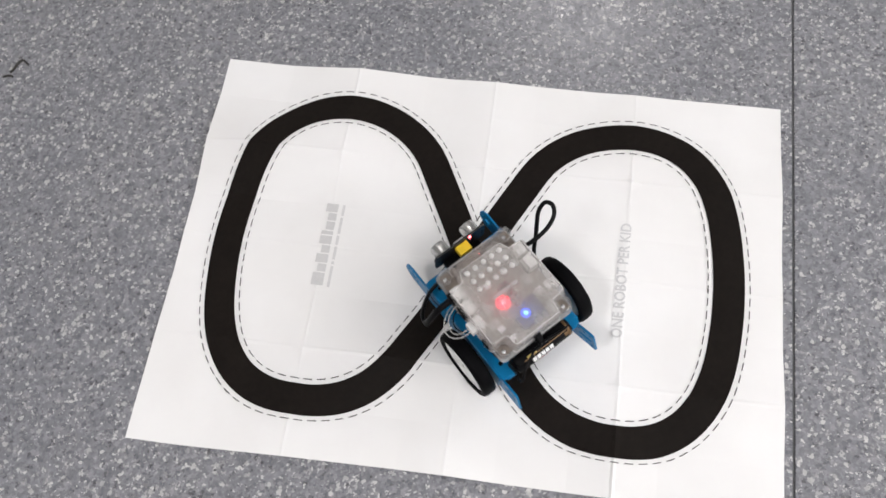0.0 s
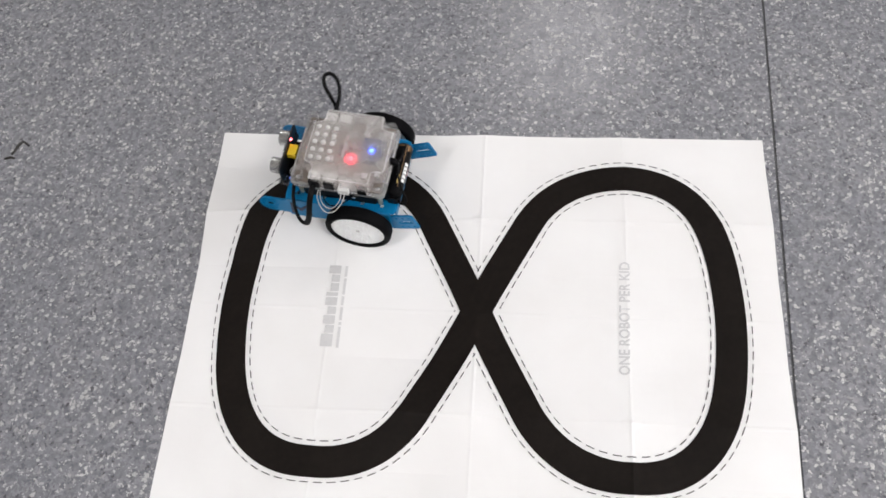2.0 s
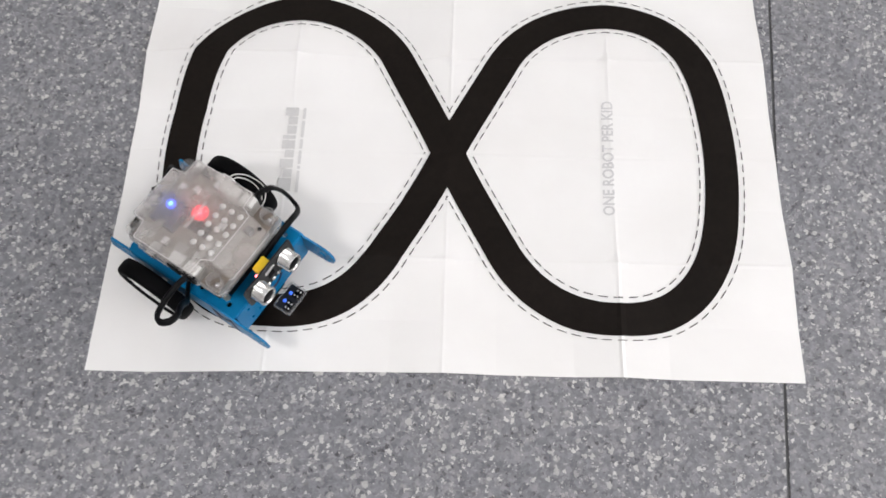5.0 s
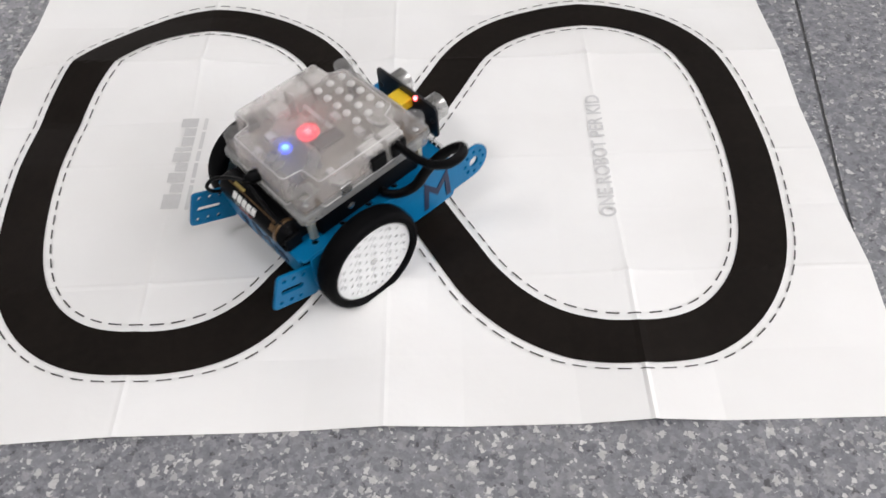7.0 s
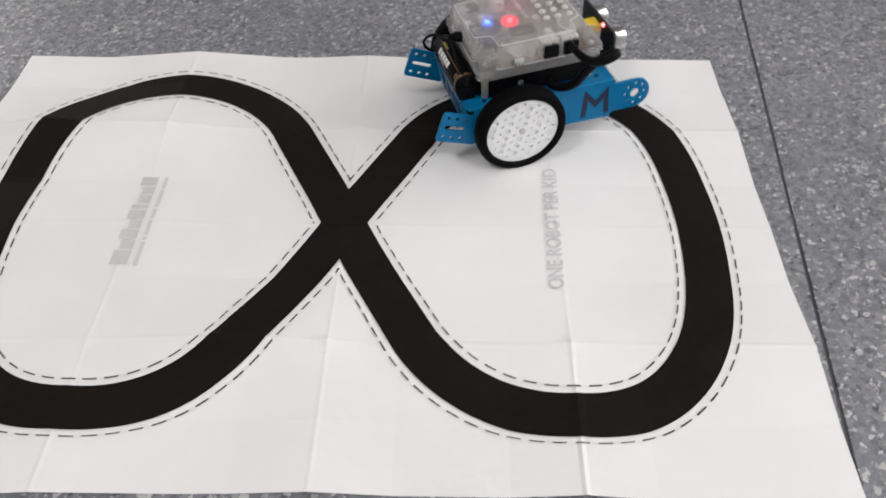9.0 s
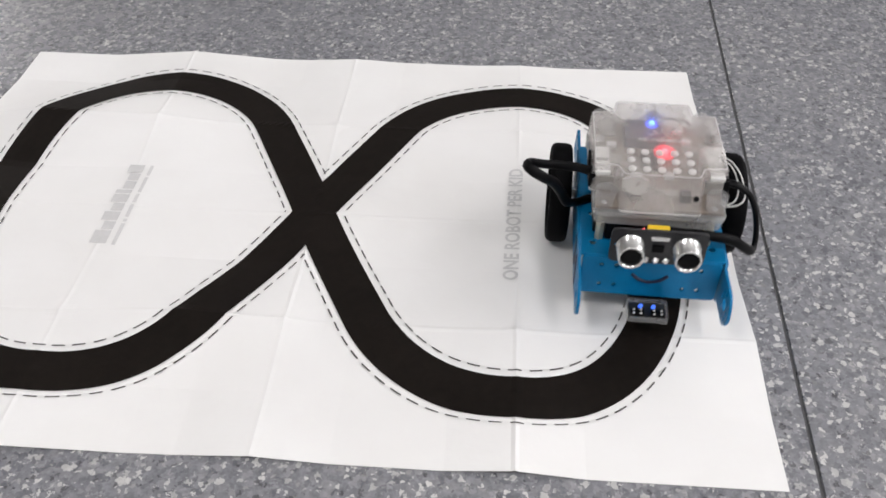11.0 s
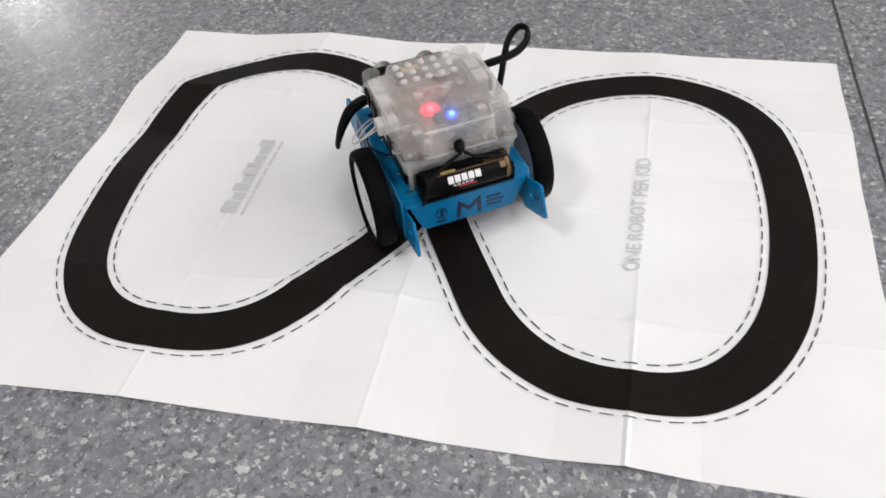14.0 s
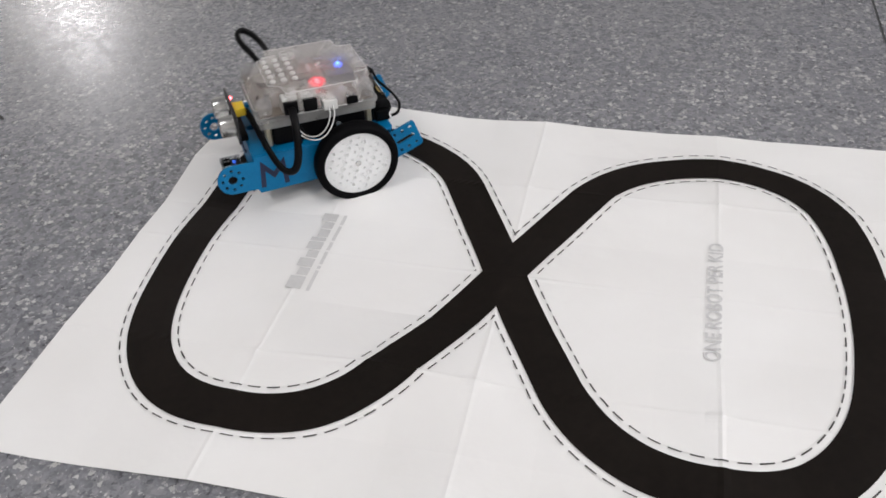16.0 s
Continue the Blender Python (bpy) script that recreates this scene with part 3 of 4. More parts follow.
def build_robot():
    robot = new("robot_car")
    tagged(robot, "blue metal two-wheeled toy robot car with a frosted case", "robot car")

    # chassis: deck with folded sides, nose and tail
    chassis = part("chassis", sheet_bm(rounded([(-0.034, -0.0435), (0.079, -0.0435), (0.079, 0.0435), (-0.034, 0.0435)], 0.002), [circle(x, y, 0.0022, 10) for x in (-0.02, 0.0, 0.02, 0.04, 0.068) for y in (-0.036, 0.036)] + [slot(0.07, 0, 0.012, 0.003)], 0.002, Matrix.Translation((0, 0, 0.0455))), BLUE, robot, "bright blue anodised metal chassis")
    for s in (1, -1):
        holes = [circle(0.0978, 0.0305, 0.0036, 14)] + [circle(0.0978 + 0.0078 * math.cos(a), 0.0305 + 0.0078 * math.sin(a), 0.0013, 8) for a in [2 * math.pi * i / 8 for i in range(8)]]
        tab = sheet_bm(rounded([(0.006, -0.0115), (0.006, 0.0115), (-0.0270, 0.0115), (-0.0270, -0.0115)], 0.003), [circle(x, y, 0.0014, 8) for x in (-0.008, -0.015, -0.022) for y in (-0.0075, 0.0075)] + [slot(-0.015, 0, 0.016, 0.0016)], 0.002, Matrix.Translation((-0.0315, s * 0.0424, 0.0285)) @ Matrix.Rotation(radians(-3 * s), 4, "Z") @ Matrix.Rotation(radians(22), 4, "Y") @ Matrix.Rotation(radians(90), 4, "X"))
        part("rear_tab", tab, BLUE, chassis, "blue drilled tab bent up and outwards")
        m = Matrix.Translation((0, s * PLATE_Y, 0)) @ Matrix.Rotation(radians(90), 4, "X")
        part("side_plate", sheet_bm(side_outline(), holes, 0.002, m), BLUE, chassis, "blue plate with rounded drilled ends")
        # zigzag mark on the side
        zz = [(0.056, 0.0195), (0.0575, 0.0375), (0.0655, 0.0285), (0.0735, 0.0375), (0.075, 0.0195)]
        bm = sheet_bm(stroke(zz, 0.0019), [], 0.0006, Matrix(), 0.0001)
        bm.transform(Matrix.Translation((0, s * (PLATE_Y + 0.0012), 0)) @ Matrix.Rotation(radians(90), 4, "X"))
        part("side_mark", bm, NAVY, chassis, "dark navy zigzag mark")
        part("axle", lathe_bm([(0, 0), (0.0027, 0), (0.0027, 0.014), (0, 0.014)], Matrix.Translation((0, s * PLATE_Y, AXLE_Z)) @ Matrix.Rotation(radians(-90 * s), 4, "X"), 12), WHITE, robot)
    nose = part("nose_panel", sheet_bm(rounded([(-0.042, 0.017), (0.042, 0.017), (0.042, 0.0455), (-0.042, 0.0455)], 0.003), [circle(y, z, 0.0014, 8) for y in (-0.03, -0.021, 0.021, 0.03) for z in (0.024, 0.039)], 0.002, Matrix.Translation((0.079, 0, 0)) @ Matrix.Rotation(radians(90), 4, "Z") @ Matrix.Rotation(radians(90), 4, "X")), BLUE, chassis)
    part("smile_mark", tube_bm([(0.0803, -0.011, 0.034), (0.0803, -0.006, 0.030), (0.0803, 0, 0.0285), (0.0803, 0.006, 0.030), (0.0803, 0.011, 0.034)], 0.0009, 1.3, 6), NAVY, nose, "dark curved line")
    tail_m = Matrix.Translation((-0.0345, 0, 0.0458)) @ Matrix.Rotation(radians(-6), 4, "Y") @ Matrix.Rotation(radians(-90), 4, "Z") @ Matrix.Rotation(radians(90), 4, "X")
    tail = part("tail_panel", sheet_bm(rounded([(-0.041, 0), (-0.032, -0.0225), (0.032, -0.0225), (0.041, 0)], 0.003), [], 0.002, tail_m), BLUE, chassis, "blue tail panel with dark printed marks")
    zz = [(-0.0075, -0.0200), (-0.0066, -0.0080), (0, -0.0140), (0.0066, -0.0080), (0.0075, -0.0200)]
    bm = sheet_bm(stroke(zz, 0.0014), [], 0.0005, Matrix.Translation((0, 0, 0.0012)), 0.0001)
    bm.transform(tail_m)
    part("tail_mark", bm, NAVY, tail, "dark navy zigzag mark")
    for k, (x0, x1) in enumerate([(0.0120, 0.0225), (0.0120, 0.0245), (0.0120, 0.0230)]):
        bm = box_bm(x0, x1, -0.0100 - k * 0.0036, -0.0085 - k * 0.0036, 0.001, 0.0014)
        bm.transform(tail_m)
        part("tail_bar", bm, NAVY, tail)
    bm = box_bm(-0.0230, -0.0160, -0.0195, -0.0178, 0.001, 0.0014)
    bm.transform(tail_m)
    part("tail_bar", bm, NAVY, tail)
    bm = sheet_bm(circle(-0.0195, -0.0118, 0.0042, 20), [circle(-0.0195, -0.0118, 0.0035, 20)], 0.0005, Matrix.Translation((0, 0, 0.0012)), 0.0001)
    merge(bm, box_bm(-0.0204, -0.0186, -0.0144, -0.0092, 0.001, 0.0014))
    bm.transform(tail_m)
    part("tail_badge", bm, NAVY, tail, "dark ring badge")
    # front caster under the nose
    caster = part("caster", box_bm(0.060, 0.078, -0.010, 0.010, 0.010, 0.0165, 0.001), BLACK, robot, "small ball caster")
    bm = bmesh.new()
    bmesh.ops.create_uvsphere(bm, u_segments=16, v_segments=10, radius=0.0055, matrix=Matrix.Translation((0.069, 0, 0.0060)))
    part("ball", bm, STEEL, caster, "", True)

    # battery holder with one cell showing at the tail
    holder = part("battery_holder", box_bm(-0.026, 0.066, -0.0295, 0.0295, 0.0470, 0.0632, 0.0015), BLACK, robot, "black plastic battery holder")
    part("holder_side", box_bm(-0.0145, 0.0598, -0.0365, 0.0365, 0.0472, 0.0628, 0.0012), BLACK, holder)
    for x0, x1, y in ((-0.0360, -0.025, -0.0310), (-0.0360, -0.025, 0.0310)):
        part("end_clip", box_bm(x0, x1, y - 0.0012, y + 0.0012, 0.047, 0.0560, 0.0008), BLACK, holder)
    part("holder_floor", box_bm(-0.0370, -0.025, -0.031, 0.031, 0.0468, 0.0485, 0.0005), BLACK, holder)
    cell_m = Matrix.Translation((-0.0308, 0, 0.0560)) @ Matrix.Rotation(radians(90), 4, "X")
    cell = part("battery", lathe_bm([(0, -0.0290), (0.0078, -0.0290), (0.0084, -0.0280), (0.0084, 0.0280), (0.0078, 0.0290), (0.003, 0.0290), (0.003, 0.0305), (0, 0.0305)], cell_m, 24), BLACK, holder, "battery with black and copper wrapper", True)
    part("battery_band", lathe_bm([(0.00845, 0.0250), (0.00848, 0.0250), (0.00848, 0.0278), (0.00845, 0.0278)], cell_m, 24), GOLD, cell, "", True)
    for a0, a1, y0, y1, mat in ((112, 117, -0.024, 0.022, GOLD), (130, 160, -0.008, 0.015, PALE_LABEL), (166, 172, -0.002, 0.012, PALE_LABEL), (176, 184, -0.004, 0.008, RED_INK), (100, 106, -0.024, -0.012, GOLD), (124, 150, -0.025, -0.021, GOLD), (100, 112, 0.008, 0.018, YELLOW_FOIL)):
        bm = bmesh.new()
        if mat is PALE_LABEL:
            w = (y1 - y0) / 5
            spans = [(y0 + i * w + 0.0004, y0 + (i + 1) * w - 0.0004) for i in range(5)]
        else:
            spans = [(y0, y1)]
        for s0, s1 in spans:
            rows = []
            for i in range(7):
                a = radians(a0 + (a1 - a0) * i / 6)
                rows.append([bm.verts.new((-0.0308 + 0.0086 * math.cos(a), y, 0.0560 + 0.0086 * math.sin(a))) for y in (s0, s1)])
            for r, s in zip(rows, rows[1:]):
                bm.faces.new((r[0], r[1], s[1], s[0]))
        part("label_bar", bm, mat, cell)
    for y in (-0.028, 0.028):
        part("holder_screw", lathe_bm([(0, 0.001), (0.0022, 0.0006), (0.0022, 0), (0, 0)], Matrix.Translation((0.008, y * 1.304, 0.055)) @ Matrix.Rotation(radians(-90 if y > 0 else 90), 4, "X"), 10), STEEL, holder)

    # control case
    case = part("case", sheet_bm(rounded([(-0.0262, -0.0395), (0.0715, -0.0395), (0.0715, 0.0395), (-0.0262, 0.0395)], 0.006), [circle(x, y, 0.0017, 10) for x in (-0.018, 0.0633) for y in (-0.0326, 0.0326)], 0.0032, Matrix.Translation((0, 0, 0.0695)), 0.0006), TRAY, robot, "frosted clear plastic case round a circuit board")
    tray = sheet_bm(rounded([(-0.0245, -0.038), (0.070, -0.038), (0.070, 0.038), (-0.0245, 0.038)], 0.005), [rounded([(-0.023, -0.0365), (0.0685, -0.0365), (0.0685, 0.0365), (-0.023, 0.0365)], 0.004)], 0.006, Matrix.Translation((0, 0, 0.0650)), 0.0003)
    part("tray", tray, TRAY, case, "clear plastic lower rim")
    lid_line = [(-0.0125, 0.041), (0.0475, 0.041), (0.0510, 0.0270), (0.0705, 0.0235), (0.0705, -0.0235), (0.0525, -0.0270), (0.0510, -0.041), (-0.0110, -0.041), (-0.0125, -0.0260), (-0.0250, -0.0245), (-0.0250, 0.0245), (-0.0125, 0.0260)][::-1]
    outline = rounded(lid_line, 0.0022, 3)
    bm = bmesh.new()
    cx, cy = 0.0225, 0.0
    levels = [(0.0711, 1.0), (0.0850, 0.985), (0.0872, 0.975), (0.0885, 0.94)]
    def sloped(x, z):
        """The front face leans back towards the top."""
        return x - 0.0115 * clamp((x - 0.046) / 0.02) * clamp((z - 0.0711) / 0.0150)
    rings = [[bm.verts.new((sloped(cx + (x - cx) * k, z), cy + (y - cy) * k, z)) for x, y in outline] for z, k in levels]
    for a, b in zip(rings, rings[1:]):
        for i in range(len(a)):
            bm.faces.new((a[i - 1], a[i], b[i], b[i - 1]))
    bm.faces.new(rings[-1])
    bmesh.ops.recalc_face_normals(bm, faces=bm.faces[:])
    lid = part("lid", bm, LID, case, "milky see-through lid with rows of small bumps")
    mod = lid.modifiers.new("thickness", "SOLIDIFY")
    mod.thickness, mod.offset = 0.0012, -1
    # thin pale tubes put the lid edges' highlight into shape
    for z, k, r in ((0.0880, 0.950, 0.0004), (0.0716, 1.003, 0.0005)):
        ring = [(sloped(cx + (x - cx) * k, z), cy + (y - cy) * k, z) for x, y in outline]
        part("lid_edge", tube_bm(ring + ring[:1], r, 1.0, 5, 1), EDGE_GLINT, lid, "pale tube standing in for the lid edge's highlight", True)
    for i in range(3):
        for j in range(5):
            bm = bmesh.new()
            bmesh.ops.create_uvsphere(bm, u_segments=10, v_segments=6, radius=0.0026, matrix=Matrix.Translation((0.0515 - 0.0088 * i, 0.0088 * (j - 2), 0.0884)) @ Matrix.Diagonal((1, 1, 0.6, 1)))
            part("bump", bm, BUMP, lid, "", True)
    for x in (-0.018, 0.0633):
        for y in (-0.0326, 0.0326):
            part("screw", lathe_bm([(0, 0.0022), (0.0012, 0.0022), (0.0026, 0.0012), (0.0028, 0), (0, 0)], Matrix.Translation((x, y, 0.0711)), 14), STEEL, case, "small round-headed screw", True)
            part("standoff", lathe_bm([(0, 0), (0.0028, 0), (0.0028, 0.0205), (0, 0.0205)], Matrix.Translation((x, y, 0.0466)), 6), BRASS, robot, "pale metal standoff")
    # board and what stands on it
    board = part("circuit_board", box_bm(-0.022, 0.068, -0.0375, 0.0375, 0.0712, 0.0726), BOARD, case, "grey circuit board with pale connectors")
    for s in (1, -1):
        for x in (0.044, 0.0290):
            jack = part("socket", box_bm(x - 0.0065, x + 0.0065, s * 0.0325 - 0.0055, s * 0.0325 + 0.0055, 0.0727, 0.0815, 0.0006), COMPONENT, board, "pale cable socket")
            part("socket_top", box_bm(x - 0.0060, x + 0.0060, s * 0.0340 - 0.0045, s * 0.0340 + 0.0045, 0.0815, 0.0838, 0.0005), WHITE, jack, "white socket top")
            part("socket_mouth", box_bm(x - 0.0054, x + 0.0054, s * 0.0398 - 0.0022, s * 0.0398 + 0.0022, 0.0722, 0.0815, 0.0008), BLACK, jack, "black opening")
    part("motor_plug", box_bm(0.0085, 0.0195, 0.030, 0.0445, 0.0712, 0.0785, 0.0008), WHITE, board, "white motor plug")
    part("power_switch", box_bm(-0.0085, 0.0005, 0.035, 0.0418, 0.0715, 0.0772, 0.0005), BLACK, board)
    part("data_port", box_bm(0.0005, 0.0085, -0.0425, -0.031, 0.0715, 0.078, 0.0006), STEEL, board, "silver data port")
    part("chip", box_bm(0.012, 0.030, -0.008, 0.002, 0.0727, 0.0752, 0.0003), BLACK, board)
    part("wireless_module", box_bm(-0.016, 0.006, -0.018, 0.008, 0.0727, 0.0800, 0.0005), NAVY, board, "dark blue wireless module")
    part("buzzer", lathe_bm([(0, 0.005), (0.0015, 0.005), (0.0018, 0.0042), (0.006, 0.0044), (0.006, 0), (0, 0)], Matrix.Translation((0.054, -0.014, 0.0727)), 20), BLACK, board)
    part("push_button", box_bm(0.0545, 0.0605, 0.0125, 0.0185, 0.0727, 0.0780, 0.0004), BLACK, board)
    part("button_hole", lathe_bm([(0, 0.0003), (0.0016, 0.0003), (0.0016, 0), (0, 0)], Matrix.Translation((0.0655, 0.0200, 0.0797)) @ Matrix.Rotation(radians(52), 4, "Y"), 10), BLACK, lid)
    part("lid_mark", box_bm(0.0190, 0.0218, -0.012, 0.014, 0.0884, 0.0886), FAINT, lid, "faint pale bar")
    for x, y in ((0.0633, 0.0326), (-0.018, 0.0326), (0.0633, -0.0326), (-0.018, -0.0326)):
        part("corner_wall", sheet_bm(circle(x, y, 0.0062, 20), [circle(x, y, 0.0052, 20)], 0.011, Matrix.Translation((0, 0, 0.0766)), 0.0003), GUARD, case, "clear corner wall")
    part("speaker_disc", lathe_bm([(0, 0.0006), (0.0085, 0.0006), (0.0085, 0), (0, 0)], Matrix.Translation((0.0540, -0.0140, 0.0778)), 24), COMPONENT, board, "pale round disc")
    # white arc tube stands for the highlight on the disc's edge
    part("speaker_rim", tube_bm([(0.0540 + 0.0088 * math.cos(radians(a)), -0.0140 + 0.0088 * math.sin(radians(a)), 0.0787) for a in range(120, 250, 13)], 0.0008, 1.0, 6, 1), WHITE, board, "white arc standing in for the disc's edge highlight")
    part("bright_chip", box_bm(0.034, 0.042, -0.028, -0.020, 0.0727, 0.0765, 0.0004), STEEL, board)
    for x, y, w, h in ((0.020, 0.020, 0.010, 0.006), (0.005, 0.024, 0.008, 0.010), (-0.012, -0.027, 0.012, 0.008), (0.020, -0.024, 0.010, 0.008), (0.052, 0.004, 0.006, 0.016)):
        part("light_patch", box_bm(x - w / 2, x + w / 2, y - h / 2, y + h / 2, 0.0726, 0.0736, 0.0002), COMPONENT, board)
    for x, y in ((0.036, 0.008), (0.038, -0.012), (-0.002, 0.022), (0.006, -0.026), (-0.014, 0.018)):
        part("component", box_bm(x - 0.0025, x + 0.0025, y - 0.003, y + 0.003, 0.0727, 0.0757, 0.0004), WHITE, board)
    for name, mat, core, x, y, z, r, k in (("red_led", RED_HALO, RED_GLOW, 0.0150, 0.0067, 0.0770, 0.0072, 0.0024), ("blue_led", BLUE_HALO, BLUE_GLOW, -0.0053, -0.0012, 0.0836, 0.0044, 0.0022)):
        bm = bmesh.new()
        bmesh.ops.create_uvsphere(bm, u_segments=16, v_segments=8, radius=r, matrix=Matrix.Translation((x, y, z)) @ Matrix.Diagonal((1, 1, 0.45, 1)))
        led = part(name, bm, mat, board, "lit %s indicator light" % name.split("_")[0], True)
        # glowing see-through shells stand in for light blurred by the milky lid
        for size in (0.82, 0.62):
            bm = bmesh.new()
            bmesh.ops.create_uvsphere(bm, u_segments=16, v_segments=8, radius=r * size, matrix=Matrix.Translation((x, y, z)) @ Matrix.Diagonal((1, 1, 0.45, 1)))
            part("led_shine", bm, mat, led, "", True)
        bm = bmesh.new()
        bmesh.ops.create_uvsphere(bm, u_segments=10, v_segments=6, radius=k, matrix=Matrix.Translation((x, y, z + 0.0006)) @ Matrix.Diagonal((1, 1, 0.7, 1)))
        part("led_core", bm, core, led, "", True)

    # distance sensor
    sensor_m = Matrix.Translation((0.0838, 0, 0.0595)) @ Matrix.Rotation(radians(90), 4, "Z") @ Matrix.Rotation(radians(90), 4, "X")
    sensor = part("distance_sensor", sheet_bm(rounded([(-0.028, -0.012), (0.028, -0.012), (0.028, 0.0115), (-0.028, 0.0115)], 0.004), [circle(-0.024, 0, 0.0016, 10), circle(0.024, 0, 0.0016, 10)], 0.0018, sensor_m), SENSOR_BOARD, robot, "black distance sensor with two metal eyes")
    for y in (-0.0164, 0.0164):
        eye_m = Matrix.Translation((0.0847, y, 0.0597)) @ Matrix.Rotation(radians(90), 4, "Y")
        eye = part("sensor_eye", lathe_bm([(0, 0), (0.0084, 0), (0.0084, 0.0012), (0.0079, 0.0014), (0.0079, 0.0112), (0.0074, 0.0118), (0.0064, 0.0116), (0.0062, 0.0085)], eye_m, 28), STEEL, sensor, "bright metal cylinder", True)
        part("eye_mesh", lathe_bm([(0, 0.0108), (0.0045, 0.0106), (0.0064, 0.0102), (0.0064, 0.008), (0, 0.008)], eye_m, 24), BLACK, eye, "dark mesh front", True)
    for y in (-0.006, 0.0, 0.006):
        part("sensor_rivet", lathe_bm([(0, 0.0018), (0.0012, 0.0018), (0.0022, 0.0006), (0.0022, 0), (0, 0)], Matrix.Translation((0.0848, y, 0.0505)) @ Matrix.Rotation(radians(90), 4, "Y"), 10), STEEL, sensor)
    part("sensor_crystal", box_bm(0.0848, 0.0872, -0.0055, 0.0055, 0.0655, 0.0682, 0.0006), STEEL, sensor)
    part("sensor_chip", box_bm(0.0848, 0.0858, -0.0035, 0.0035, 0.0565, 0.0615, 0.0002), BLACK, sensor)
    part("sensor_socket", box_bm(0.0735, 0.0828, -0.0065, 0.0065, 0.0605, 0.0670, 0.0006), YELLOW, sensor, "yellow cable socket")
    part("sensor_stand", box_bm(0.0765, 0.0828, -0.020, 0.020, 0.0466, 0.0520, 0.001), BLACK, sensor)
    bm = bmesh.new()
    bmesh.ops.create_uvsphere(bm, u_segments=8, v_segments=6, radius=0.0014, matrix=Matrix.Translation((0.0822, -0.0100, 0.0690)))
    part("sensor_led", bm, RED_GLOW, sensor, "tiny lit red light", True)

    # line sensor low in front of the nose
    line = part("line_sensor", box_bm(0.083, 0.0980, -0.0115, 0.0115, 0.0150, 0.0166, 0.0003), SENSOR_BOARD, robot, "small black line sensor board in front of the nose")
    for y in (-0.0062, 0.0062):
        eye = part("line_eye", box_bm(0.0910, 0.0970, y - 0.0042, y + 0.0042, 0.0166, 0.0195, 0.0005), BLACK, line)
        for dx in (0.0925, 0.0955):
            for dy in (-0.0022, 0.0022):
                part("solder_dot", lathe_bm([(0, 0.0004), (0.0006, 0.0003), (0.0008, 0), (0, 0)], Matrix.Translation((dx, y + dy, 0.0195)), 6), WHITE, eye)
    part("line_frame", sheet_bm(rounded([(0.082, -0.0126), (0.0990, -0.0126), (0.0990, 0.0126), (0.082, 0.0126)], 0.002), [rounded([(0.0832, -0.0114), (0.0978, -0.0114), (0.0978, 0.0114), (0.0832, 0.0114)], 0.001)], 0.004, Matrix.Translation((0, 0, 0.0170)), 0.0003), GUARD, line, "clear plastic guard")
    for y in (-0.004, 0.004):
        bm = bmesh.new()
        bmesh.ops.create_uvsphere(bm, u_segments=8, v_segments=6, radius=0.0015, matrix=Matrix.Translation((0.0880, y, 0.0180)))
        part("line_led", bm, DIM_BLUE, line, "tiny lit blue light", True)

    # cables
    def cable(name, pts, r, flat=1.0, mat=CABLE, label="", broad=(0, 0, 1)):
        return part(name, tube_bm(pts, r, flat, broad=broad), mat, robot, label, True)
    cable("sensor_cable", [(0.044, 0.038, 0.0765), (0.0443, 0.046, 0.0770), (0.0452, 0.0560, 0.0710), (0.0465, 0.0625, 0.0590), (0.0490, 0.0655, 0.0470), (0.0530, 0.0655, 0.0405), (0.0590, 0.0630, 0.0405), (0.0640, 0.0570, 0.0460), (0.0680, 0.0470, 0.0540), (0.0700, 0.0320, 0.0580), (0.072, 0.012, 0.060), (0.074, 0.003, 0.063)], 0.0018, 1.7, CABLE, "flat black cable hanging in a loop", (1, 0, 0))
    cable("sensor_cable", [(0.044, -0.038, 0.0785), (0.0425, -0.047, 0.0805), (0.0425, -0.0580, 0.0815), (0.0445, -0.0690, 0.0830), (0.0490, -0.0775, 0.0865), (0.0560, -0.0805, 0.0900), (0.0615, -0.0765, 0.0895), (0.0600, -0.0690, 0.0840), (0.0540, -0.0630, 0.0770), (0.0480, -0.0580, 0.0670), (0.0430, -0.0530, 0.0560), (0.0350, -0.046, 0.0505), (0.030, -0.036, 0.0500), (0.04, -0.02, 0.0490)], 0.0020, 1.6, CABLE, "flat black cable standing out in a loop")
    cable("motor_wire", [(0.0125, 0.0440, 0.0745), (0.0130, 0.0500, 0.0715), (0.0170, 0.0560, 0.0660), (0.0235, 0.0590, 0.0600), (0.0310, 0.0585, 0.0575), (0.0380, 0.0530, 0.0575), (0.0430, 0.0440, 0.0600), (0.0430, 0.0360, 0.0610)], 0.0005, 1, WHITE, "thin white motor wire")
    cable("motor_wire", [(0.0158, 0.0440, 0.0745), (0.0165, 0.0495, 0.0705), (0.0200, 0.0535, 0.0650), (0.0255, 0.0550, 0.0600), (0.0320, 0.0530, 0.0575), (0.0380, 0.0480, 0.0580), (0.0410, 0.0400, 0.0605), (0.0410, 0.0360, 0.0610)], 0.0005, 1, WHITE, "thin white motor wire")
    cable("motor_wire", [(0.0380, 0.0360, 0.0600), (0.0370, 0.0430, 0.0580), (0.0320, 0.0480, 0.0550), (0.0250, 0.0480, 0.0530), (0.0180, 0.0430, 0.0520), (0.012, 0.036, 0.0510)], 0.0006, 1, CABLE, "thin black motor wire")
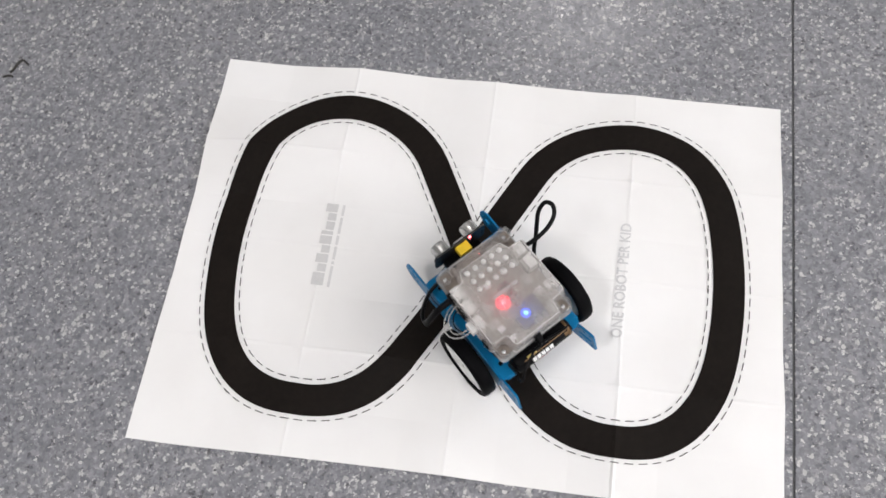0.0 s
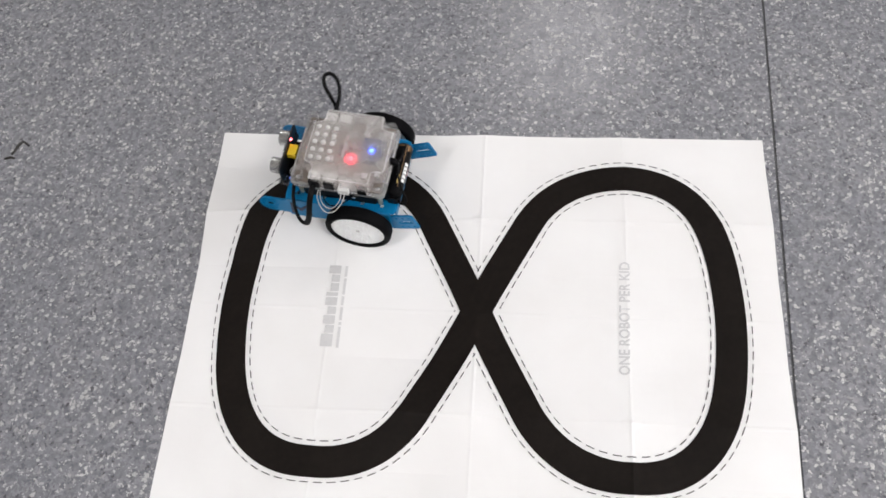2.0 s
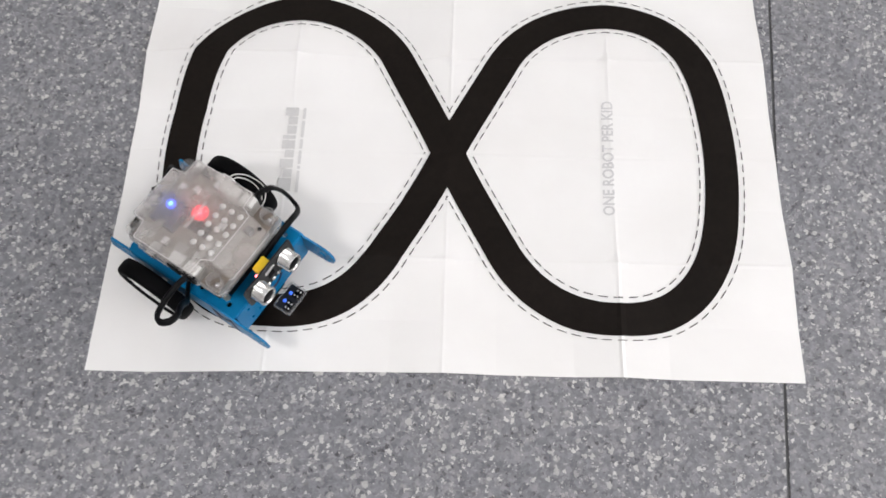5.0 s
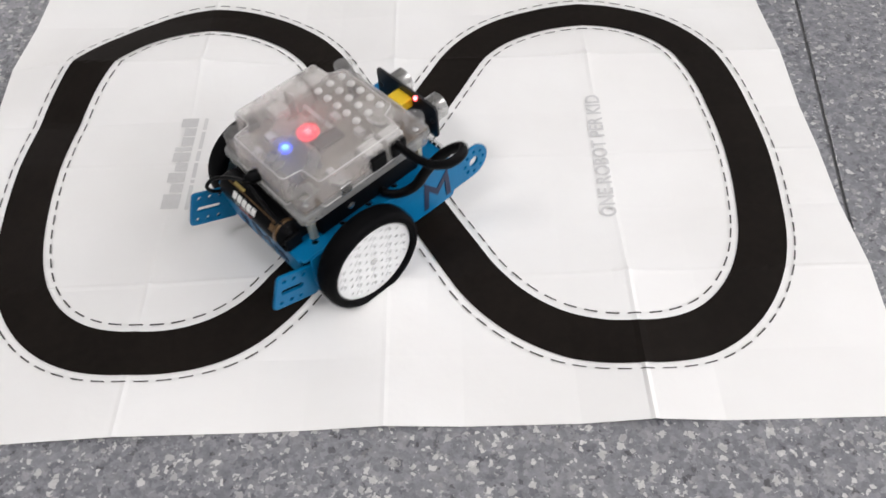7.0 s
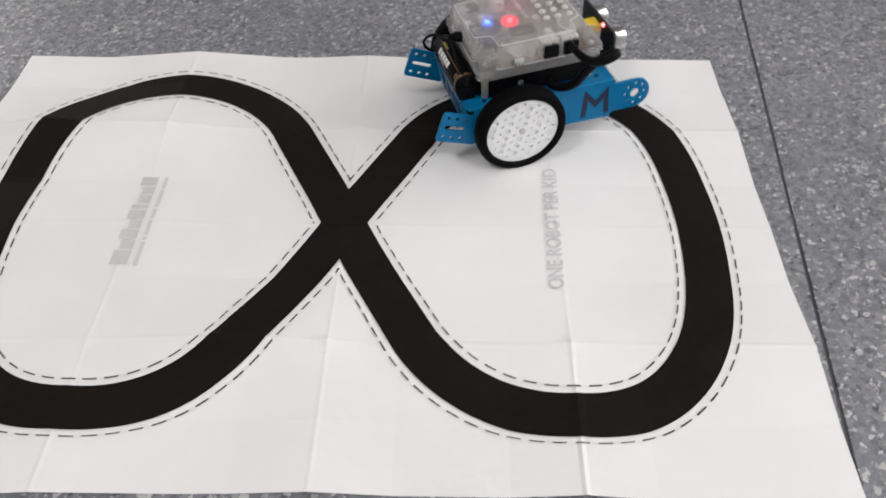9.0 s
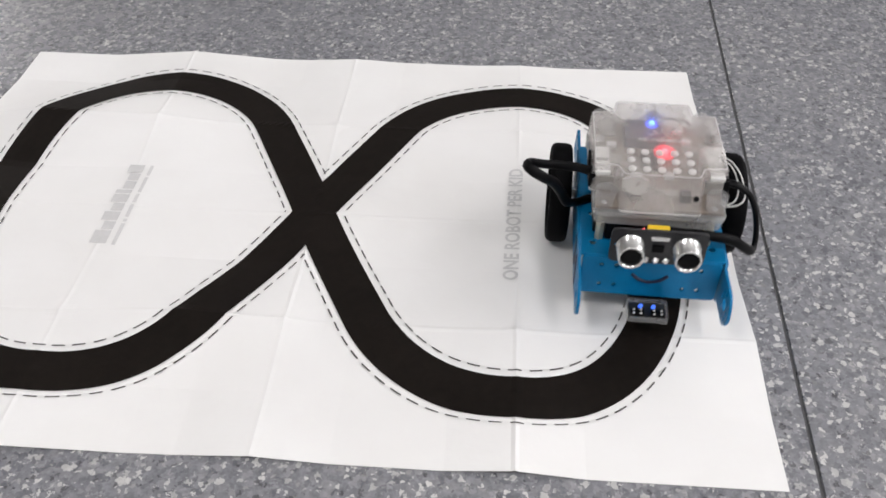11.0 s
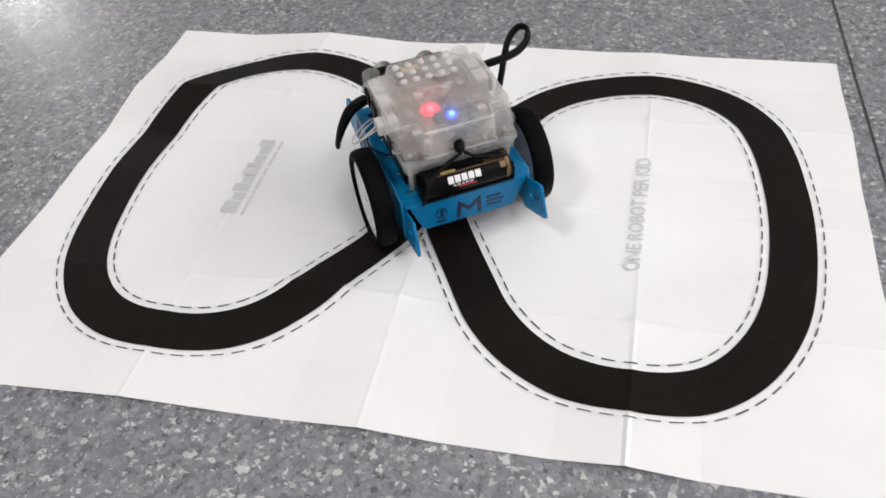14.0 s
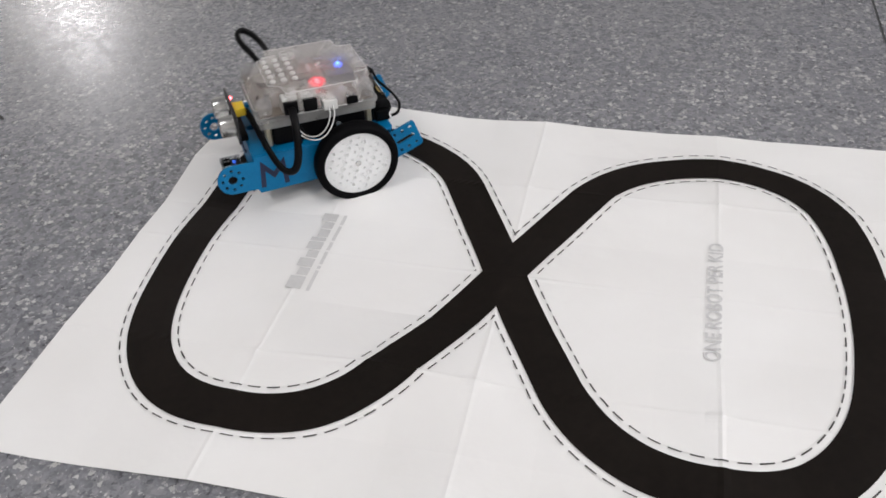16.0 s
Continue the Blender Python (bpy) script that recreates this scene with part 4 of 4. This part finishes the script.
    plug = part("power_plug", lathe_bm([(0, 0), (0.0032, 0), (0.0036, 0.001), (0.0036, 0.0060), (0.0026, 0.0070), (0.0018, 0.0095), (0, 0.0095)], Matrix.Translation((-0.0235, 0.0010, 0.0760)) @ Matrix.Rotation(radians(-90), 4, "Y") @ Matrix.Rotation(radians(-18), 4, "X"), 16), BLACK, robot, "black round power plug", True)
    cable("power_wire", [(-0.0325, 0.0030, 0.0752), (-0.0335, 0.0120, 0.0715), (-0.0375, 0.0210, 0.0690), (-0.0415, 0.0280, 0.0655), (-0.0450, 0.0320, 0.0595), (-0.0430, 0.0335, 0.0530), (-0.0380, 0.0322, 0.0500)], 0.0011, 1, CABLE, "black power wire curving down behind the case")
    cable("power_wire", [(-0.0325, 0.0010, 0.0750), (-0.0320, -0.0060, 0.0700), (-0.0330, -0.0160, 0.0670), (-0.0330, -0.0250, 0.0650), (-0.0300, -0.0300, 0.0600)], 0.0011, 1, CABLE, "black power wire tucked behind the case")
    # the body rides with its nose a little up, turned about the axle
    lean = Matrix.Translation((-0.0008, 0, AXLE_Z - 0.0006)) @ Matrix.Rotation(radians(-NOSE_UP), 4, "Y") @ Matrix.Translation((0, 0, -AXLE_Z)) @ Matrix.Diagonal((1, 1, TALL, 1))
    for ob in robot.children_recursive:
        if not ob.name.startswith("axle"):
            family = (ob, ob.parent, ob.parent.parent)
            ahead = 0.001 if sensor in family else 0.0025 if line in family else 0.0
            ob.data.transform(lean @ Matrix.Translation((ahead, 0, 0)))
    wheels = [build_wheel(robot, 1), build_wheel(robot, -1)]
    return robot, wheels


ROBOT, WHEELS = build_robot()

# the wheels push the loose sheet about on the floor: seconds, x, y, turn in degrees
SHEET_ROWS = [
    (0, 0.0000, 0.0000, 0.00),
    (0.5, 0.0018, -0.0000, -0.23),
    (1, 0.0016, -0.0003, -0.18),
    (1.5, 0.0041, 0.0004, 0.73),
    (2, 0.0051, 0.0015, 1.27),
    (2.5, 0.0063, 0.0027, 1.89),
    (3, 0.0095, 0.0060, 2.58),
    (3.5, 0.0117, 0.0092, 3.59),
    (4, 0.0114, 0.0094, 3.79),
    (4.5, 0.0102, 0.0108, 4.25),
    (4.7, 0.0113, 0.0106, 4.25),
    (6.8, 0.0037, 0.0132, 6.45),
    (7, 0.0027, 0.0124, 6.76),
    (7.5, -0.0003, 0.0110, 7.32),
    (8, 0.0005, 0.0110, 7.32),
    (8.5, -0.0013, 0.0111, 6.53),
    (9, -0.0062, 0.0105, 4.99),
    (9.2, -0.0073, 0.0110, 4.52),
    (11.5, -0.0161, 0.0242, 1.00),
    (12, -0.0151, 0.0267, 0.10),
    (12.5, -0.0119, 0.0305, -0.82),
    (13, -0.0116, 0.0324, -1.46),
    (13.5, -0.0089, 0.0327, -2.09),
    (14, -0.0080, 0.0337, -2.60),
    (14.5, -0.0102, 0.0329, -2.89),
    (15, -0.0083, 0.0324, -2.11),
    (15.5, -0.0058, 0.0332, -1.32),
    (16, -0.0020, 0.0363, -0.03),
]

# seconds, x, y, heading in degrees
ROBOT_ROWS = [
    (0, 0.0500, -0.0680, 135.3),
    (0.5, 0.0214, -0.0241, 121.1),
    (1, -0.0294, 0.0574, 121.7),
    (1.5, -0.0667, 0.1087, 145.9),
    (2, -0.1128, 0.1311, 173.9),
    (2.5, -0.1537, 0.1262, 200.4),
    (3, -0.1924, 0.0957, 232.3),
    (3.5, -0.2165, 0.0381, 256.5),
    (4, -0.2215, -0.0283, 278.5),
    (4.5, -0.2037, -0.0834, 306.2),
    (5, -0.1868, -0.1062, 332.7),
    (5.5, -0.1476, -0.1225, 356.5),
    (6, -0.1098, -0.1132, 381.3),
    (6.5, -0.0743, -0.0934, 398.0),
    (7, -0.0352, -0.0622, 408.8),
    (7.5, -0.0179, -0.0247, 426.2),
    (8, 0.0180, 0.0632, 427.1),
    (8.5, 0.0479, 0.1153, 410.2),
    (9, 0.0891, 0.1424, 383.0),
    (9.5, 0.1210, 0.1499, 353.4),
    (10, 0.1657, 0.1310, 322.2),
    (10.5, 0.2010, 0.0845, 294.0),
    (11, 0.2156, 0.0235, 269.7),
    (11.5, 0.2112, -0.0335, 247.6),
    (12, 0.1870, -0.0756, 216.1),
    (12.5, 0.1397, -0.0964, 184.4),
    (13, 0.0937, -0.0820, 153.6),
    (13.5, 0.0470, -0.0430, 134.3),
    (14, 0.0079, 0.0177, 119.6),
    (14.5, -0.0397, 0.0970, 119.7),
    (15, -0.0770, 0.1461, 147.0),
    (15.5, -0.1223, 0.1669, 180.1),
    (16, -0.1685, 0.1617, 214.7),
]


def robot_at(t):
    """Place and heading between the rows, for the wheels' turn."""
    for a, b in zip(ROBOT_ROWS, ROBOT_ROWS[1:]):
        if a[0] <= t <= b[0] + 1e-6:
            k = (t - a[0]) / (b[0] - a[0])
            return [a[i] + (b[i] - a[i]) * k for i in (1, 2, 3)]


def motions():
    walk(SHEET, [(t, pose(x, y, 0, 0, 0, h)) for t, x, y, h in SHEET_ROWS])
    walk(ROBOT, [(t, pose(x, y, 0.0004, 0, 0, h)) for t, x, y, h in ROBOT_ROWS])
    rows = {1: [], -1: []}
    turn = {1: 0.0, -1: 0.0}
    last = robot_at(0)
    for i in range(65):
        t = i * 0.25
        now = robot_at(t)
        h = radians((now[2] + last[2]) / 2)
        ahead = (now[0] - last[0]) * math.cos(h) + (now[1] - last[1]) * math.sin(h)
        swing = radians(now[2] - last[2])
        for s in (1, -1):
            turn[s] += math.degrees((ahead - s * swing * 0.053) / WHEEL_R)
            rows[s].append((t, pose(0, s * 0.0622, AXLE_Z, 0, turn[s], 0)))
        last = now
    for wheel, s in zip(WHEELS, (1, -1)):
        walk(wheel, rows[s])


motions()
